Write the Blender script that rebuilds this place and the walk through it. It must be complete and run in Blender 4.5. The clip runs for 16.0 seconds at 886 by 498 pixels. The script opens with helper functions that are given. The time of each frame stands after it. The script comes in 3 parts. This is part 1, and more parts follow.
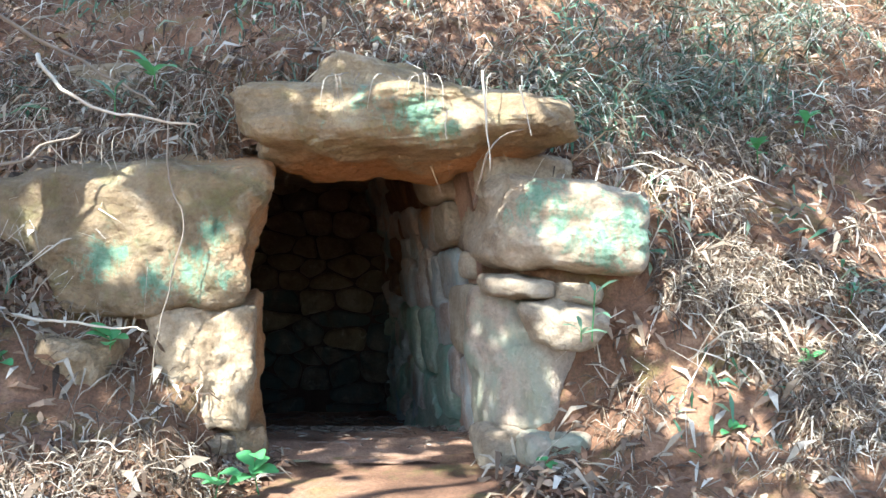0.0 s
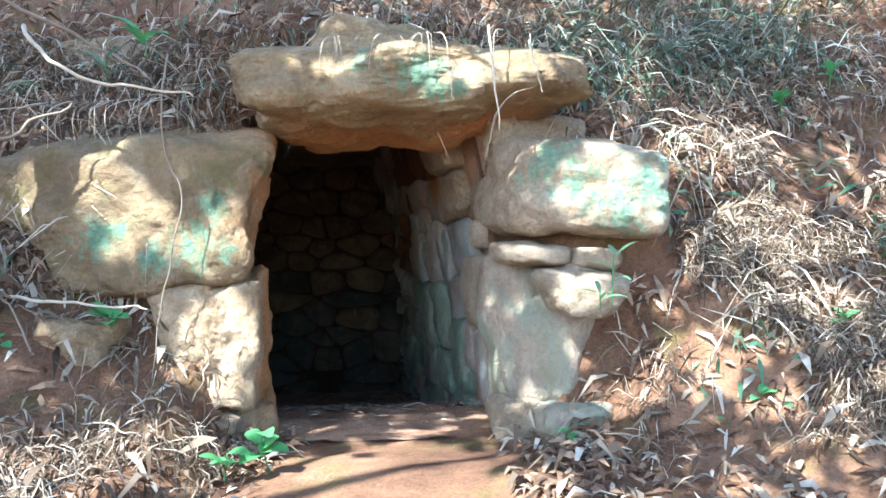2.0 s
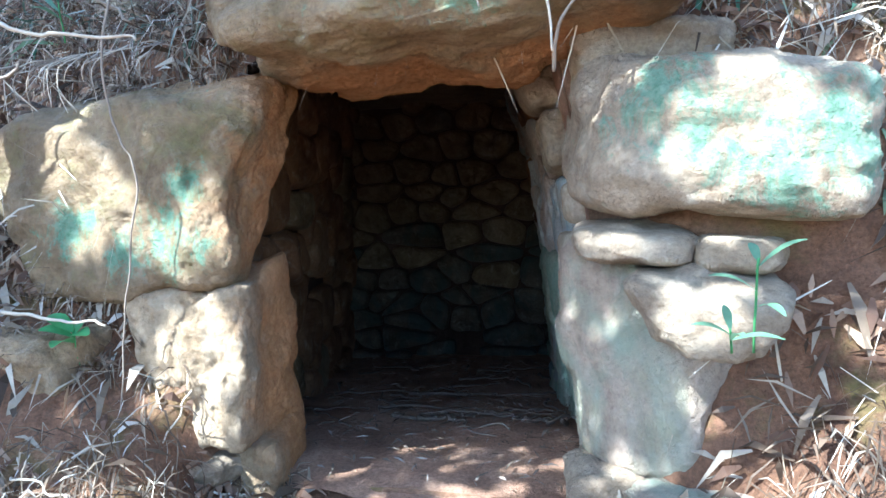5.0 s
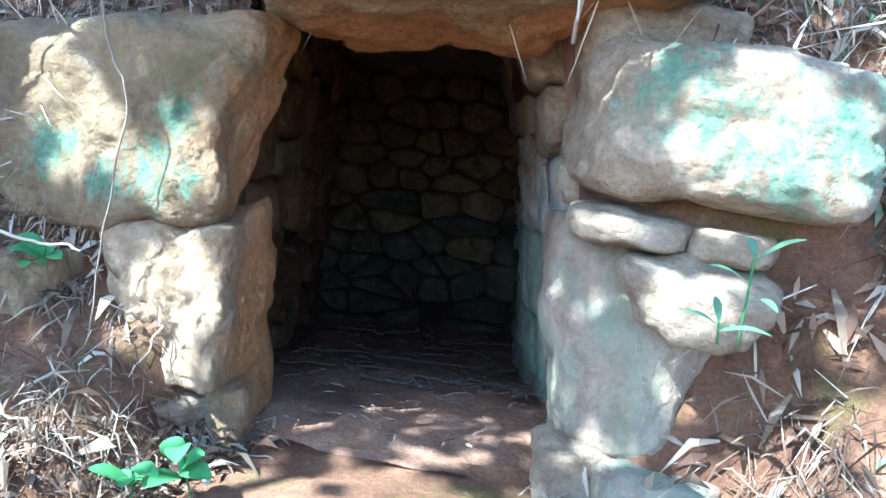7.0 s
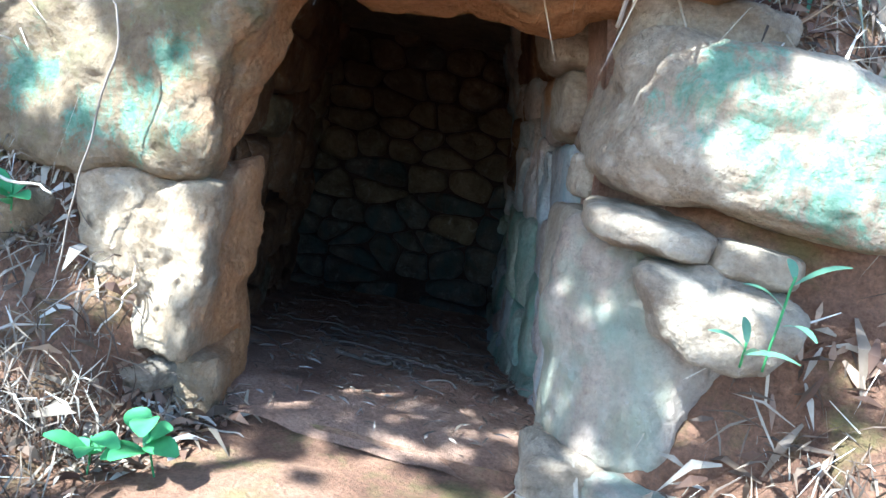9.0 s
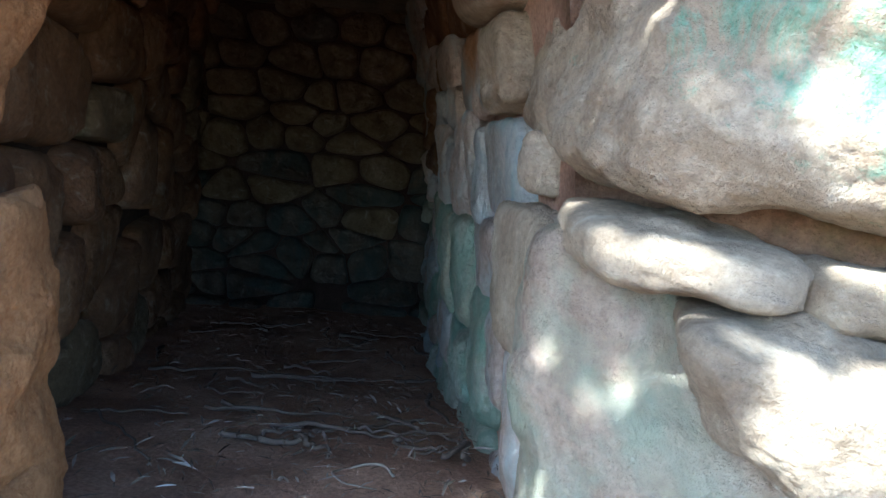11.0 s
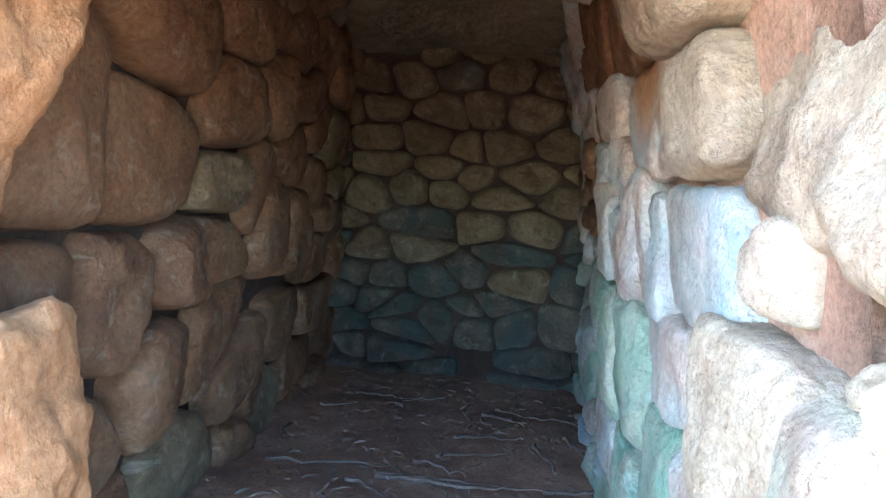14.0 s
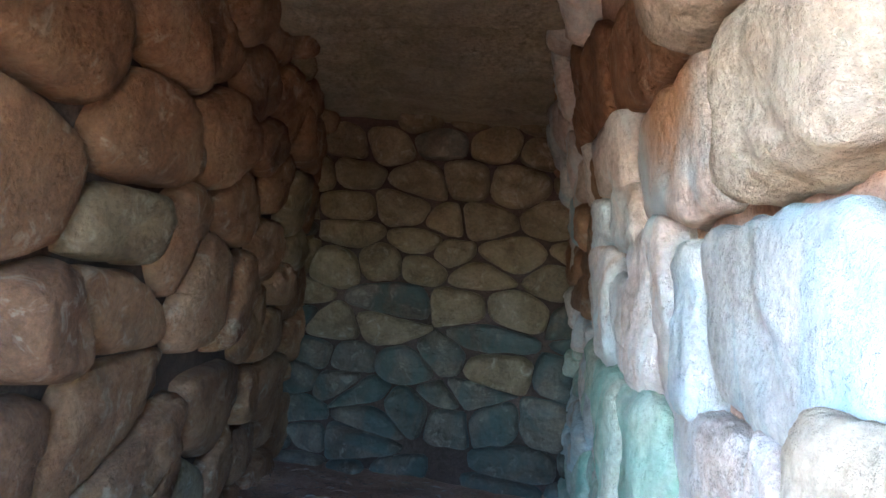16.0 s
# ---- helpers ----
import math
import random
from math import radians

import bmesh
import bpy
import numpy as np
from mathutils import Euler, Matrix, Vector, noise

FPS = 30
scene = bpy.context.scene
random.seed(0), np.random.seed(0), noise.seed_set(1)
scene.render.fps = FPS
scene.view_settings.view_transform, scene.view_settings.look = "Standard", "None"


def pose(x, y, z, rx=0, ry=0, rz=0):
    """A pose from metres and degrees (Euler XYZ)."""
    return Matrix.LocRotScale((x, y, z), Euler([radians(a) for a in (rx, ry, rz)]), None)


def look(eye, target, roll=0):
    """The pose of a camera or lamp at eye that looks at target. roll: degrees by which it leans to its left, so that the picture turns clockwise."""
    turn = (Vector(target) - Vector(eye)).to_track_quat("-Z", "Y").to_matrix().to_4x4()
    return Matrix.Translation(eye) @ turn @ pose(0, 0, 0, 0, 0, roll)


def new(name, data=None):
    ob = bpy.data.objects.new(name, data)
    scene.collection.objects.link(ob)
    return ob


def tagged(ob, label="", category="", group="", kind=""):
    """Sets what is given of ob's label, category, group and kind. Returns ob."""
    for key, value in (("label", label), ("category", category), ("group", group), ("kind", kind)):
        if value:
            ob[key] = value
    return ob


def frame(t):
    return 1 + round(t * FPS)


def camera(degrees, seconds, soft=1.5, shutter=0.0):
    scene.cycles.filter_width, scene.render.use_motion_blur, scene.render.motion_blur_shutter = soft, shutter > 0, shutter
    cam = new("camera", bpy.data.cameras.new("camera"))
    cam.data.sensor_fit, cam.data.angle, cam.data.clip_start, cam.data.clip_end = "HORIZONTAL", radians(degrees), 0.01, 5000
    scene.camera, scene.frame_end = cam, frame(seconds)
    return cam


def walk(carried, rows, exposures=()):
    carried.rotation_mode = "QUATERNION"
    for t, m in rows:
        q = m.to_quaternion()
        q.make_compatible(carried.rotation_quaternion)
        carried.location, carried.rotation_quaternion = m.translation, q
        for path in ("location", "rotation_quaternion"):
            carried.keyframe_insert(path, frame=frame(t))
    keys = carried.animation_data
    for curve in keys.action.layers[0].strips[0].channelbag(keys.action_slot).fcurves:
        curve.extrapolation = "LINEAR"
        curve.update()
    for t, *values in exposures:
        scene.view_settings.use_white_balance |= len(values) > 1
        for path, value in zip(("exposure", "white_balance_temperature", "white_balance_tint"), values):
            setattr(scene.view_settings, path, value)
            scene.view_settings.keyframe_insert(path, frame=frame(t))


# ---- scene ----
cam = camera(68.9, 16.0)
METRES, EYE, TILT, LEAN, TURN = 4.0, 0.7, 4.0, 0.0, 0.0
ROWS = [
    (0.0, 0.0, 0.0, 0.0, 0.0, 0.0, -0.0),
    (0.5, -0.0043, 0.0002, 0.0021, -0.5, 2.02, 2.79),
    (1.0, -0.0212, 0.0024, -0.0042, 4.59, 3.35, 3.99),
    (1.5, -0.0201, 0.0051, -0.0069, 8.39, 1.97, 2.7),
    (2.0, 0.0009, 0.0312, -0.0152, 0.97, -1.66, 1.75),
    (2.5, 0.0616, 0.1088, -0.0158, -1.73, -2.84, 2.26),
    (3.0, 0.0696, 0.1721, -0.0106, 0.36, -3.48, 4.29),
    (3.5, 0.0651, 0.2322, 0.0078, 1.33, -4.15, 5.11),
    (4.0, 0.097, 0.2706, 0.0141, 8.33, -3.73, 7.07),
    (4.5, 0.1043, 0.2856, 0.0191, 16.17, -5.64, 5.57),
    (7.0, 0.0852, 0.2846, 0.0112, 15.89, -9.6, -2.8),
    (7.5, 0.0635, 0.2832, 0.0107, 15.73, -10.43, -6.0),
    (8.0, 0.0596, 0.2815, 0.0111, 16.26, -11.08, -7.9),
    (8.5, 0.0559, 0.2865, 0.0107, 15.62, -11.53, -8.96),
    (11.0, 0.0194, 0.5047, 0.0094, 6.66, -12.9, -4.06),
    (11.5, -0.0061, 0.5432, 0.0207, 6.88, -14.97, -2.06),
    (12.0, -0.0002, 0.5655, 0.0323, 13.1, -14.03, 2.1),
    (12.5, 0.026, 0.5847, 0.0343, 23.66, -12.14, 6.04),
    (13.0, 0.0331, 0.5855, 0.0395, 25.55, -11.7, 6.25),
    (13.5, 0.0379, 0.5904, 0.0359, 23.76, -10.19, 2.74),
    (14.0, -0.0029, 0.6408, 0.0193, 20.07, -9.72, -2.06),
    (14.5, -0.0439, 0.6949, 0.0338, 14.7, -9.48, -2.46),
    (15.0, -0.0352, 0.7387, 0.0033, 12.23, -9.46, -4.64),
    (15.5, -0.03, 0.7481, -0.0144, 14.65, -5.23, -5.09),
    (16.0, -0.0272, 0.7584, -0.015, 18.69, -1.68, -4.08),
]
# brightness of the picture: stepped up once inside the dark chamber
EXPO = [(0.0, 2.4, 5750, 6), (4.5, 2.62, 5200, 5), (8.5, 2.65, 4950, 3), (11.0, 2.9, 5250, 4), (11.5, 3.3, 5350, 5), (12.0, 4.1, 5300, 5), (12.5, 4.95, 5250, 5), (13.5, 5.25, 5200, 4), (14.2, 5.4, 5100, 3), (16.0, 5.75, 5000, 3)]
walk(cam, [(t, pose(0, 0, EYE, TILT, LEAN, TURN) @ pose(METRES * x, METRES * y, METRES * z, 90 + pitch, roll, yaw)) for t, x, y, z, yaw, pitch, roll in ROWS], EXPO)

# ---- world and sun ----
SUN_WAY = Vector((0.50, 0.62, -1.0)).normalized()
world = bpy.data.worlds.new("world")
scene.world = world
world.use_nodes = True
sky = world.node_tree.nodes.new("ShaderNodeTexSky")
sky.sky_type = "NISHITA"
sky.sun_disc = False
sky.sun_elevation = math.asin(-SUN_WAY.z)
sky.sun_rotation = math.atan2(-SUN_WAY.x, -SUN_WAY.y)
bg = world.node_tree.nodes["Background"]
bg.inputs["Strength"].default_value = 0.13
world.node_tree.links.new(sky.outputs["Color"], bg.inputs["Color"])
sun = new("sun", bpy.data.lights.new("sun", "SUN"))
sun.data.energy, sun.data.angle, sun.data.color = 5.0, radians(0.4), (1.0, 0.95, 0.86)
sun.matrix_world = look((-5, -6, 10), Vector((-5, -6, 10)) + SUN_WAY)


# ---- materials ----
class Nodes:
    """A few short hands for building a node material."""

    def __init__(self, name):
        self.mat = bpy.data.materials.new(name)
        self.mat.use_nodes = True
        self.t = self.mat.node_tree
        self.bsdf = self.t.nodes["Principled BSDF"]
        self.pos = self.t.nodes.new("ShaderNodeNewGeometry").outputs["Position"]
        self.rnd = self.t.nodes.new("ShaderNodeObjectInfo").outputs["Random"]

    def put(self, socket, value):
        if isinstance(value, bpy.types.NodeSocket):
            self.t.links.new(value, socket)
        else:
            socket.default_value = value

    def noise(self, scale, detail=4.0, rough=0.6, stretch=None, warp=0.0, vec=None):
        n = self.t.nodes.new("ShaderNodeTexNoise")
        v = vec or self.pos
        if stretch:
            m = self.t.nodes.new("ShaderNodeMapping")
            m.inputs["Scale"].default_value = stretch
            self.put(m.inputs["Vector"], v)
            v = m.outputs["Vector"]
        self.put(n.inputs["Vector"], v)
        n.inputs["Scale"].default_value, n.inputs["Detail"].default_value = scale, detail
        n.inputs["Roughness"].default_value, n.inputs["Distortion"].default_value = rough, warp
        return n.outputs["Fac"]

    def ramp(self, fac, stops):
        r = self.t.nodes.new("ShaderNodeValToRGB")
        e = r.color_ramp.elements
        while len(e) < len(stops):
            e.new(0.5)
        for el, (p, c) in zip(e, stops):
            el.position, el.color = p, (*c, 1) if len(c) == 3 else c
        self.put(r.inputs["Fac"], fac)
        return r.outputs["Color"]

    def grey(self, fac, a, b):
        return self.ramp(fac, [(a, (0, 0, 0)), (b, (1, 1, 1))])

    def mix(self, fac, a, b, how="MIX"):
        m = self.t.nodes.new("ShaderNodeMix")
        m.data_type, m.blend_type = "RGBA", how
        self.put(m.inputs[0], fac)
        self.put(m.inputs[6], a if isinstance(a, bpy.types.NodeSocket) else (*a, 1))
        self.put(m.inputs[7], b if isinstance(b, bpy.types.NodeSocket) else (*b, 1))
        return m.outputs[2]

    def math(self, how, a, b=0.0):
        m = self.t.nodes.new("ShaderNodeMath")
        m.operation = how
        self.put(m.inputs[0], a)
        self.put(m.inputs[1], b)
        return m.outputs[0]

    def near(self, place, size):
        """1 at a place of the world, falling to 0 at that many metres, with a ragged edge."""
        d = self.t.nodes.new("ShaderNodeVectorMath")
        d.operation = "DISTANCE"
        self.put(d.inputs[0], self.pos)
        d.inputs[1].default_value = place
        return self.math("SUBTRACT", 1.0, self.math("DIVIDE", d.outputs["Value"], size))

    def bump(self, height, strength, dist=0.02, base=None):
        b = self.t.nodes.new("ShaderNodeBump")
        b.inputs["Strength"].default_value, b.inputs["Distance"].default_value = strength, dist
        self.put(b.inputs["Height"], height)
        if base:
            self.put(b.inputs["Normal"], base)
        return b.outputs["Normal"]

    def done(self, colour, rough=0.9, normal=None):
        self.put(self.bsdf.inputs["Base Color"], colour)
        self.put(self.bsdf.inputs["Roughness"], rough)
        self.bsdf.inputs["Specular IOR Level"].default_value = 0.25
        if normal:
            self.put(self.bsdf.inputs["Normal"], normal)
        return self.mat


def rock(name, dark, mid, light, paint=(), paint_col=(0.07, 0.25, 0.155), moss=0.0, grain=(1, 1, 1), tint=None, bounce_stain=()):
    """Weathered rock; paint: rows of x, y, z, size of old green paint splashes on it."""
    n = Nodes(name)
    col = n.ramp(n.noise(3.2, 6, 0.62, grain, 0.6), [(0.30, dark), (0.5, mid), (0.72, light)])
    fine = n.noise(48, 7, 0.75)
    col = n.mix(0.5, col, n.ramp(fine, [(0.32, (0.36, 0.34, 0.32)), (0.68, (1.38, 1.35, 1.3))]), "MULTIPLY")
    col = n.mix(n.math("MULTIPLY", n.grey(n.noise(9, 4, 0.7, None, 1.0), 0.56, 0.72), 0.45), col, (0.42, 0.38, 0.30))
    col = n.mix(0.55, col, n.ramp(n.rnd, [(0.0, (0.72, 0.66, 0.60)), (0.35, (1.0, 0.95, 0.9)), (0.7, (1.1, 1.0, 0.85)), (1.0, (1.15, 1.12, 1.1))]), "MULTIPLY")
    if tint:
        col = n.mix(n.math("MULTIPLY", n.grey(n.noise(2.4, 4, 0.6, (1, 1, 0.6), 1.2), 0.45, 0.62), 0.8), col, tint)
    if moss:
        col = n.mix(n.math("MULTIPLY", n.grey(n.noise(6, 6, 0.75), 0.50, 0.68), moss), col, (0.10, 0.13, 0.03))
    # Orange patches: mostly light bounced off the soil, put into the colour.
    for x, y, z, size in bounce_stain:
        col = n.mix(n.math("MULTIPLY", n.grey(n.math("ADD", n.near((x, y, z), size), n.math("MULTIPLY", n.math("SUBTRACT", n.noise(5, 6, 0.7), 0.5), 0.8)), 0.0, 0.35), 0.92), col, n.mix(n.grey(fine, 0.3, 0.7), (0.32, 0.14, 0.05), (0.54, 0.29, 0.13)))
    if paint:
        mask = 0.0
        for x, y, z, size in paint:
            mask = n.math("MAXIMUM", mask, n.near((x, y, z), size))
        ragged = n.math("ADD", mask, n.math("MULTIPLY", n.math("SUBTRACT", n.noise(9, 8, 0.8, (1.3, 1.3, 0.8), 0.5), 0.5), 3.4))
        col = n.mix(n.math("MULTIPLY", n.grey(ragged, 0.38, 0.78), 0.66), col, n.mix(n.grey(fine, 0.35, 0.6), paint_col, (0.17, 0.36, 0.255)))
    nor = n.bump(n.noise(9, 8, 0.72, grain, 0.2), 1.0, 0.06)
    crack = n.math("ABSOLUTE", n.math("SUBTRACT", n.noise(3.5, 5, 0.65, (1, 1, 1.5), 0.4), 0.5))
    nor = n.bump(n.grey(crack, 0.0, 0.06), 0.2, 0.008, nor)
    nor = n.bump(n.noise(26, 5, 0.7, (0.8, 0.8, 1.4), 0.0), 0.5, 0.012, nor)
    nor = n.bump(fine, 0.7, 0.006, nor)
    col = n.mix(n.math("MULTIPLY", n.math("SUBTRACT", 1.0, n.grey(crack, 0.0, 0.02)), 0.12), col, dark)
    return n.done(col, 0.88, nor)


def soil(name, a, b, c, pebbles=True, moss=0.0):
    n = Nodes(name)
    col = n.ramp(n.noise(2.0, 7, 0.65, None, 0.5), [(0.3, a), (0.5, b), (0.72, c)])
    fine = n.noise(70, 5, 0.75)
    col = n.mix(0.8, col, n.ramp(fine, [(0.3, (0.45, 0.42, 0.4)), (0.72, (1.35, 1.3, 1.25))]), "MULTIPLY")
    if moss:
        col = n.mix(n.math("MULTIPLY", n.grey(n.noise(3.2, 5, 0.7), 0.54, 0.66), moss), col, (0.11, 0.12, 0.03))
    nor = n.bump(n.noise(18, 7, 0.75), 0.8, 0.03)
    nor = n.bump(fine, 0.7, 0.01, nor)
    return n.done(col, 0.95, nor)


def leafy(name, stops, rough=0.55, through_light=0.0):
    """Leaves and stalks: each piece of a mesh takes a colour of its own."""
    n = Nodes(name)
    isl = n.t.nodes.new("ShaderNodeNewGeometry").outputs["Random Per Island"]
    col = n.ramp(isl, stops)
    col = n.mix(0.5, col, n.ramp(n.noise(30, 3), [(0.3, (0.6, 0.6, 0.6)), (0.7, (1.2, 1.2, 1.2))]), "MULTIPLY")
    n.done(col, rough)
    if through_light:
        n.bsdf.inputs["Transmission Weight"].default_value = 0.0
        tr = n.t.nodes.new("ShaderNodeBsdfTranslucent")
        n.put(tr.inputs["Color"], col)
        mx = n.t.nodes.new("ShaderNodeMixShader")
        mx.inputs[0].default_value = through_light
        n.t.links.new(n.bsdf.outputs[0], mx.inputs[1])
        n.t.links.new(tr.outputs[0], mx.inputs[2])
        n.t.links.new(mx.outputs[0], n.t.nodes["Material Output"].inputs["Surface"])
    return n.mat


TAN = ((0.17, 0.125, 0.075), (0.31, 0.235, 0.145), (0.44, 0.36, 0.25))
# the orange spots imitate bounced light on inner faces and the lintel's underside
LINTEL_ROCK = rock("lintel_rock", *TAN, paint=[(-0.35, 2.9, 1.75, 0.20), (-0.12, 2.8, 1.5, 0.22), (0.0, 2.8, 1.42, 0.16), (-0.6, 2.9, 1.78, 0.14), (-0.38, 2.9, 1.55, 0.14)], moss=0.3, bounce_stain=[(-0.5, 3.5, 1.2, 0.50), (0.2, 3.5, 1.2, 0.50)])
BLOCK_ROCK = rock("block_rock", *TAN, paint=[(-1.08, 2.85, 0.80, 0.20), (-1.02, 2.85, 0.98, 0.12), (-1.5, 2.85, 0.86, 0.20), (-1.25, 2.85, 0.78, 0.16)], moss=0.4, bounce_stain=[(-0.80, 3.46, 0.85, 0.60), (-0.80, 3.50, 1.25, 0.60)])
POST_ROCK = rock("post_rock", (0.17, 0.125, 0.075), (0.33, 0.25, 0.16), (0.48, 0.40, 0.29), grain=(1.3, 1.3, 0.7), bounce_stain=[(-0.80, 3.46, 0.50, 0.60), (-0.82, 3.46, 0.15, 0.55), (-0.80, 3.3, -0.08, 0.32)])
RIGHT_ROCK = rock("right_block_rock", (0.17, 0.125, 0.085), (0.32, 0.255, 0.18), (0.44, 0.38, 0.29), paint=[(0.86, 2.8, 1.0, 0.34), (0.70, 2.8, 0.92, 0.28), (0.45, 2.85, 1.15, 0.28), (0.55, 2.8, 1.0, 0.24), (0.93, 2.85, 1.12, 0.2)])
JAMB_ROCK = rock("jamb_rock", (0.20, 0.15, 0.115), (0.36, 0.295, 0.235), (0.46, 0.395, 0.315), moss=0.25, tint=(0.25, 0.30, 0.225), grain=(1, 1, 0.6))
SMALL_ROCK = rock("small_rock", (0.22, 0.17, 0.12), (0.37, 0.31, 0.23), (0.50, 0.45, 0.36))
# soil's orange bounce light and the chamber's dimness are put into this colour
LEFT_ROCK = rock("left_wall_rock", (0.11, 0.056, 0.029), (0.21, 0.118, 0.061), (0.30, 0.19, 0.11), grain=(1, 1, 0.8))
# end wall rock darkened to imitate the fall-off of light into the chamber
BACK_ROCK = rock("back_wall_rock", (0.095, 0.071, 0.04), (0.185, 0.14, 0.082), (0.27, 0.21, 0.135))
BACK_LOW_ROCK = rock("back_wall_low_rock", (0.06, 0.05, 0.036), (0.115, 0.096, 0.07), (0.19, 0.16, 0.12), tint=(0.06, 0.08, 0.068))
# pale rock, lightened further for the daylight the doorway throws here
SIDE_ROCK = rock("right_wall_rock", (0.34, 0.26, 0.21), (0.49, 0.41, 0.35), (0.61, 0.55, 0.50), tint=(0.44, 0.49, 0.47), grain=(1, 1, 0.8), bounce_stain=[(0.0, 4.5, 1.4, 0.35)])
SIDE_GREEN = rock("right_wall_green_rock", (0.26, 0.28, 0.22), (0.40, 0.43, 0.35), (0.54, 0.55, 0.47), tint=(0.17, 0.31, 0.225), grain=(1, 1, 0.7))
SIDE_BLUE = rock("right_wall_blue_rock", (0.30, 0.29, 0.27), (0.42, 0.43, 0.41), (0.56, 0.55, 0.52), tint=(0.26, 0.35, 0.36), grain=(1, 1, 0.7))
SLAB_ROCK = rock("slab_rock", (0.17, 0.14, 0.10), (0.26, 0.22, 0.16), (0.35, 0.30, 0.23))
CLAY = soil("clay", (0.26, 0.15, 0.10), (0.42, 0.27, 0.19), (0.52, 0.36, 0.27))
# clay darkened to carry the shade between stones of the inner walls
SHADED_CLAY = soil("shaded_clay", (0.035, 0.023, 0.016), (0.065, 0.042, 0.03), (0.11, 0.07, 0.05))
EARTH = soil("earth", (0.085, 0.045, 0.027), (0.20, 0.112, 0.067), (0.37, 0.23, 0.145), moss=0.45)
FLOOR_EARTH = soil("floor_earth", (0.17, 0.105, 0.07), (0.32, 0.20, 0.135), (0.45, 0.31, 0.22))
DRY = leafy("dry_litter", [(0.0, (0.05, 0.034, 0.022)), (0.35, (0.13, 0.09, 0.06)), (0.65, (0.24, 0.19, 0.135)), (0.88, (0.38, 0.33, 0.26)), (1.0, (0.55, 0.51, 0.44))], 0.6, 0.2)
BROWN_LEAF = leafy("brown_leaf", [(0.0, (0.06, 0.032, 0.02)), (0.5, (0.16, 0.09, 0.055)), (1.0, (0.34, 0.24, 0.16))], 0.6, 0.15)
STRAW = leafy("straw", [(0.0, (0.30, 0.24, 0.16)), (1.0, (0.58, 0.52, 0.42))], 0.6)
TWIG = leafy("twig", [(0.0, (0.10, 0.075, 0.055)), (0.5, (0.20, 0.16, 0.12)), (1.0, (0.36, 0.31, 0.26))], 0.8)
DARK_TWIG = leafy("dark_twig", [(0.0, (0.07, 0.05, 0.036)), (0.6, (0.13, 0.10, 0.075)), (1.0, (0.24, 0.20, 0.16))], 0.8)
GREEN = leafy("green_leaf", [(0.0, (0.04, 0.17, 0.06)), (0.5, (0.07, 0.28, 0.11)), (1.0, (0.24, 0.42, 0.10))], 0.4, 0.35)
BAMBOO = leafy("bamboo_leaf", [(0.0, (0.04, 0.11, 0.06)), (0.5, (0.09, 0.20, 0.12)), (1.0, (0.28, 0.36, 0.22))], 0.4, 0.3)
GREY_BAMBOO = leafy("grey_bamboo", [(0.0, (0.035, 0.06, 0.035)), (0.5, (0.10, 0.14, 0.095)), (0.85, (0.22, 0.26, 0.20)), (1.0, (0.46, 0.50, 0.44))], 0.45, 0.25)
CROWN = leafy("crown_leaf", [(0.0, (0.04, 0.08, 0.02)), (1.0, (0.08, 0.14, 0.04))], 0.5, 0.25)
_b = Nodes("bark")
BARK = _b.done(_b.ramp(_b.noise(9, 7, 0.7, (2.5, 2.5, 0.5), 0.6), [(0.3, (0.05, 0.038, 0.028)), (0.52, (0.13, 0.105, 0.08)), (0.72, (0.27, 0.235, 0.19))]), 0.9,
               _b.bump(_b.noise(16, 7, 0.75, (2.5, 2.5, 0.4)), 1.0, 0.04))


# ---- shapes ----
def mesh_of(name, verts, faces, mat, smooth=True):
    me = bpy.data.meshes.new(name)
    me.from_pydata([tuple(v) for v in verts], [], [tuple(f) for f in faces])
    me.materials.append(mat)
    if smooth:
        me.polygons.foreach_set("use_smooth", [True] * len(me.polygons))
    me.update()
    return me


def part(name, verts, faces, mat, parent=None, label="", smooth=True):
    ob = new(name, mesh_of(name, verts, faces, mat, smooth))
    if parent:
        ob.parent = parent
    return tagged(ob, label)


def fbm(v, octaves=4):
    total, amp = 0.0, 1.0
    for k in range(octaves):
        total += amp * noise.noise(v)
        v, amp = v * 2.1 + Vector((3.1, 1.7, 5.3)), amp * 0.5
    return total


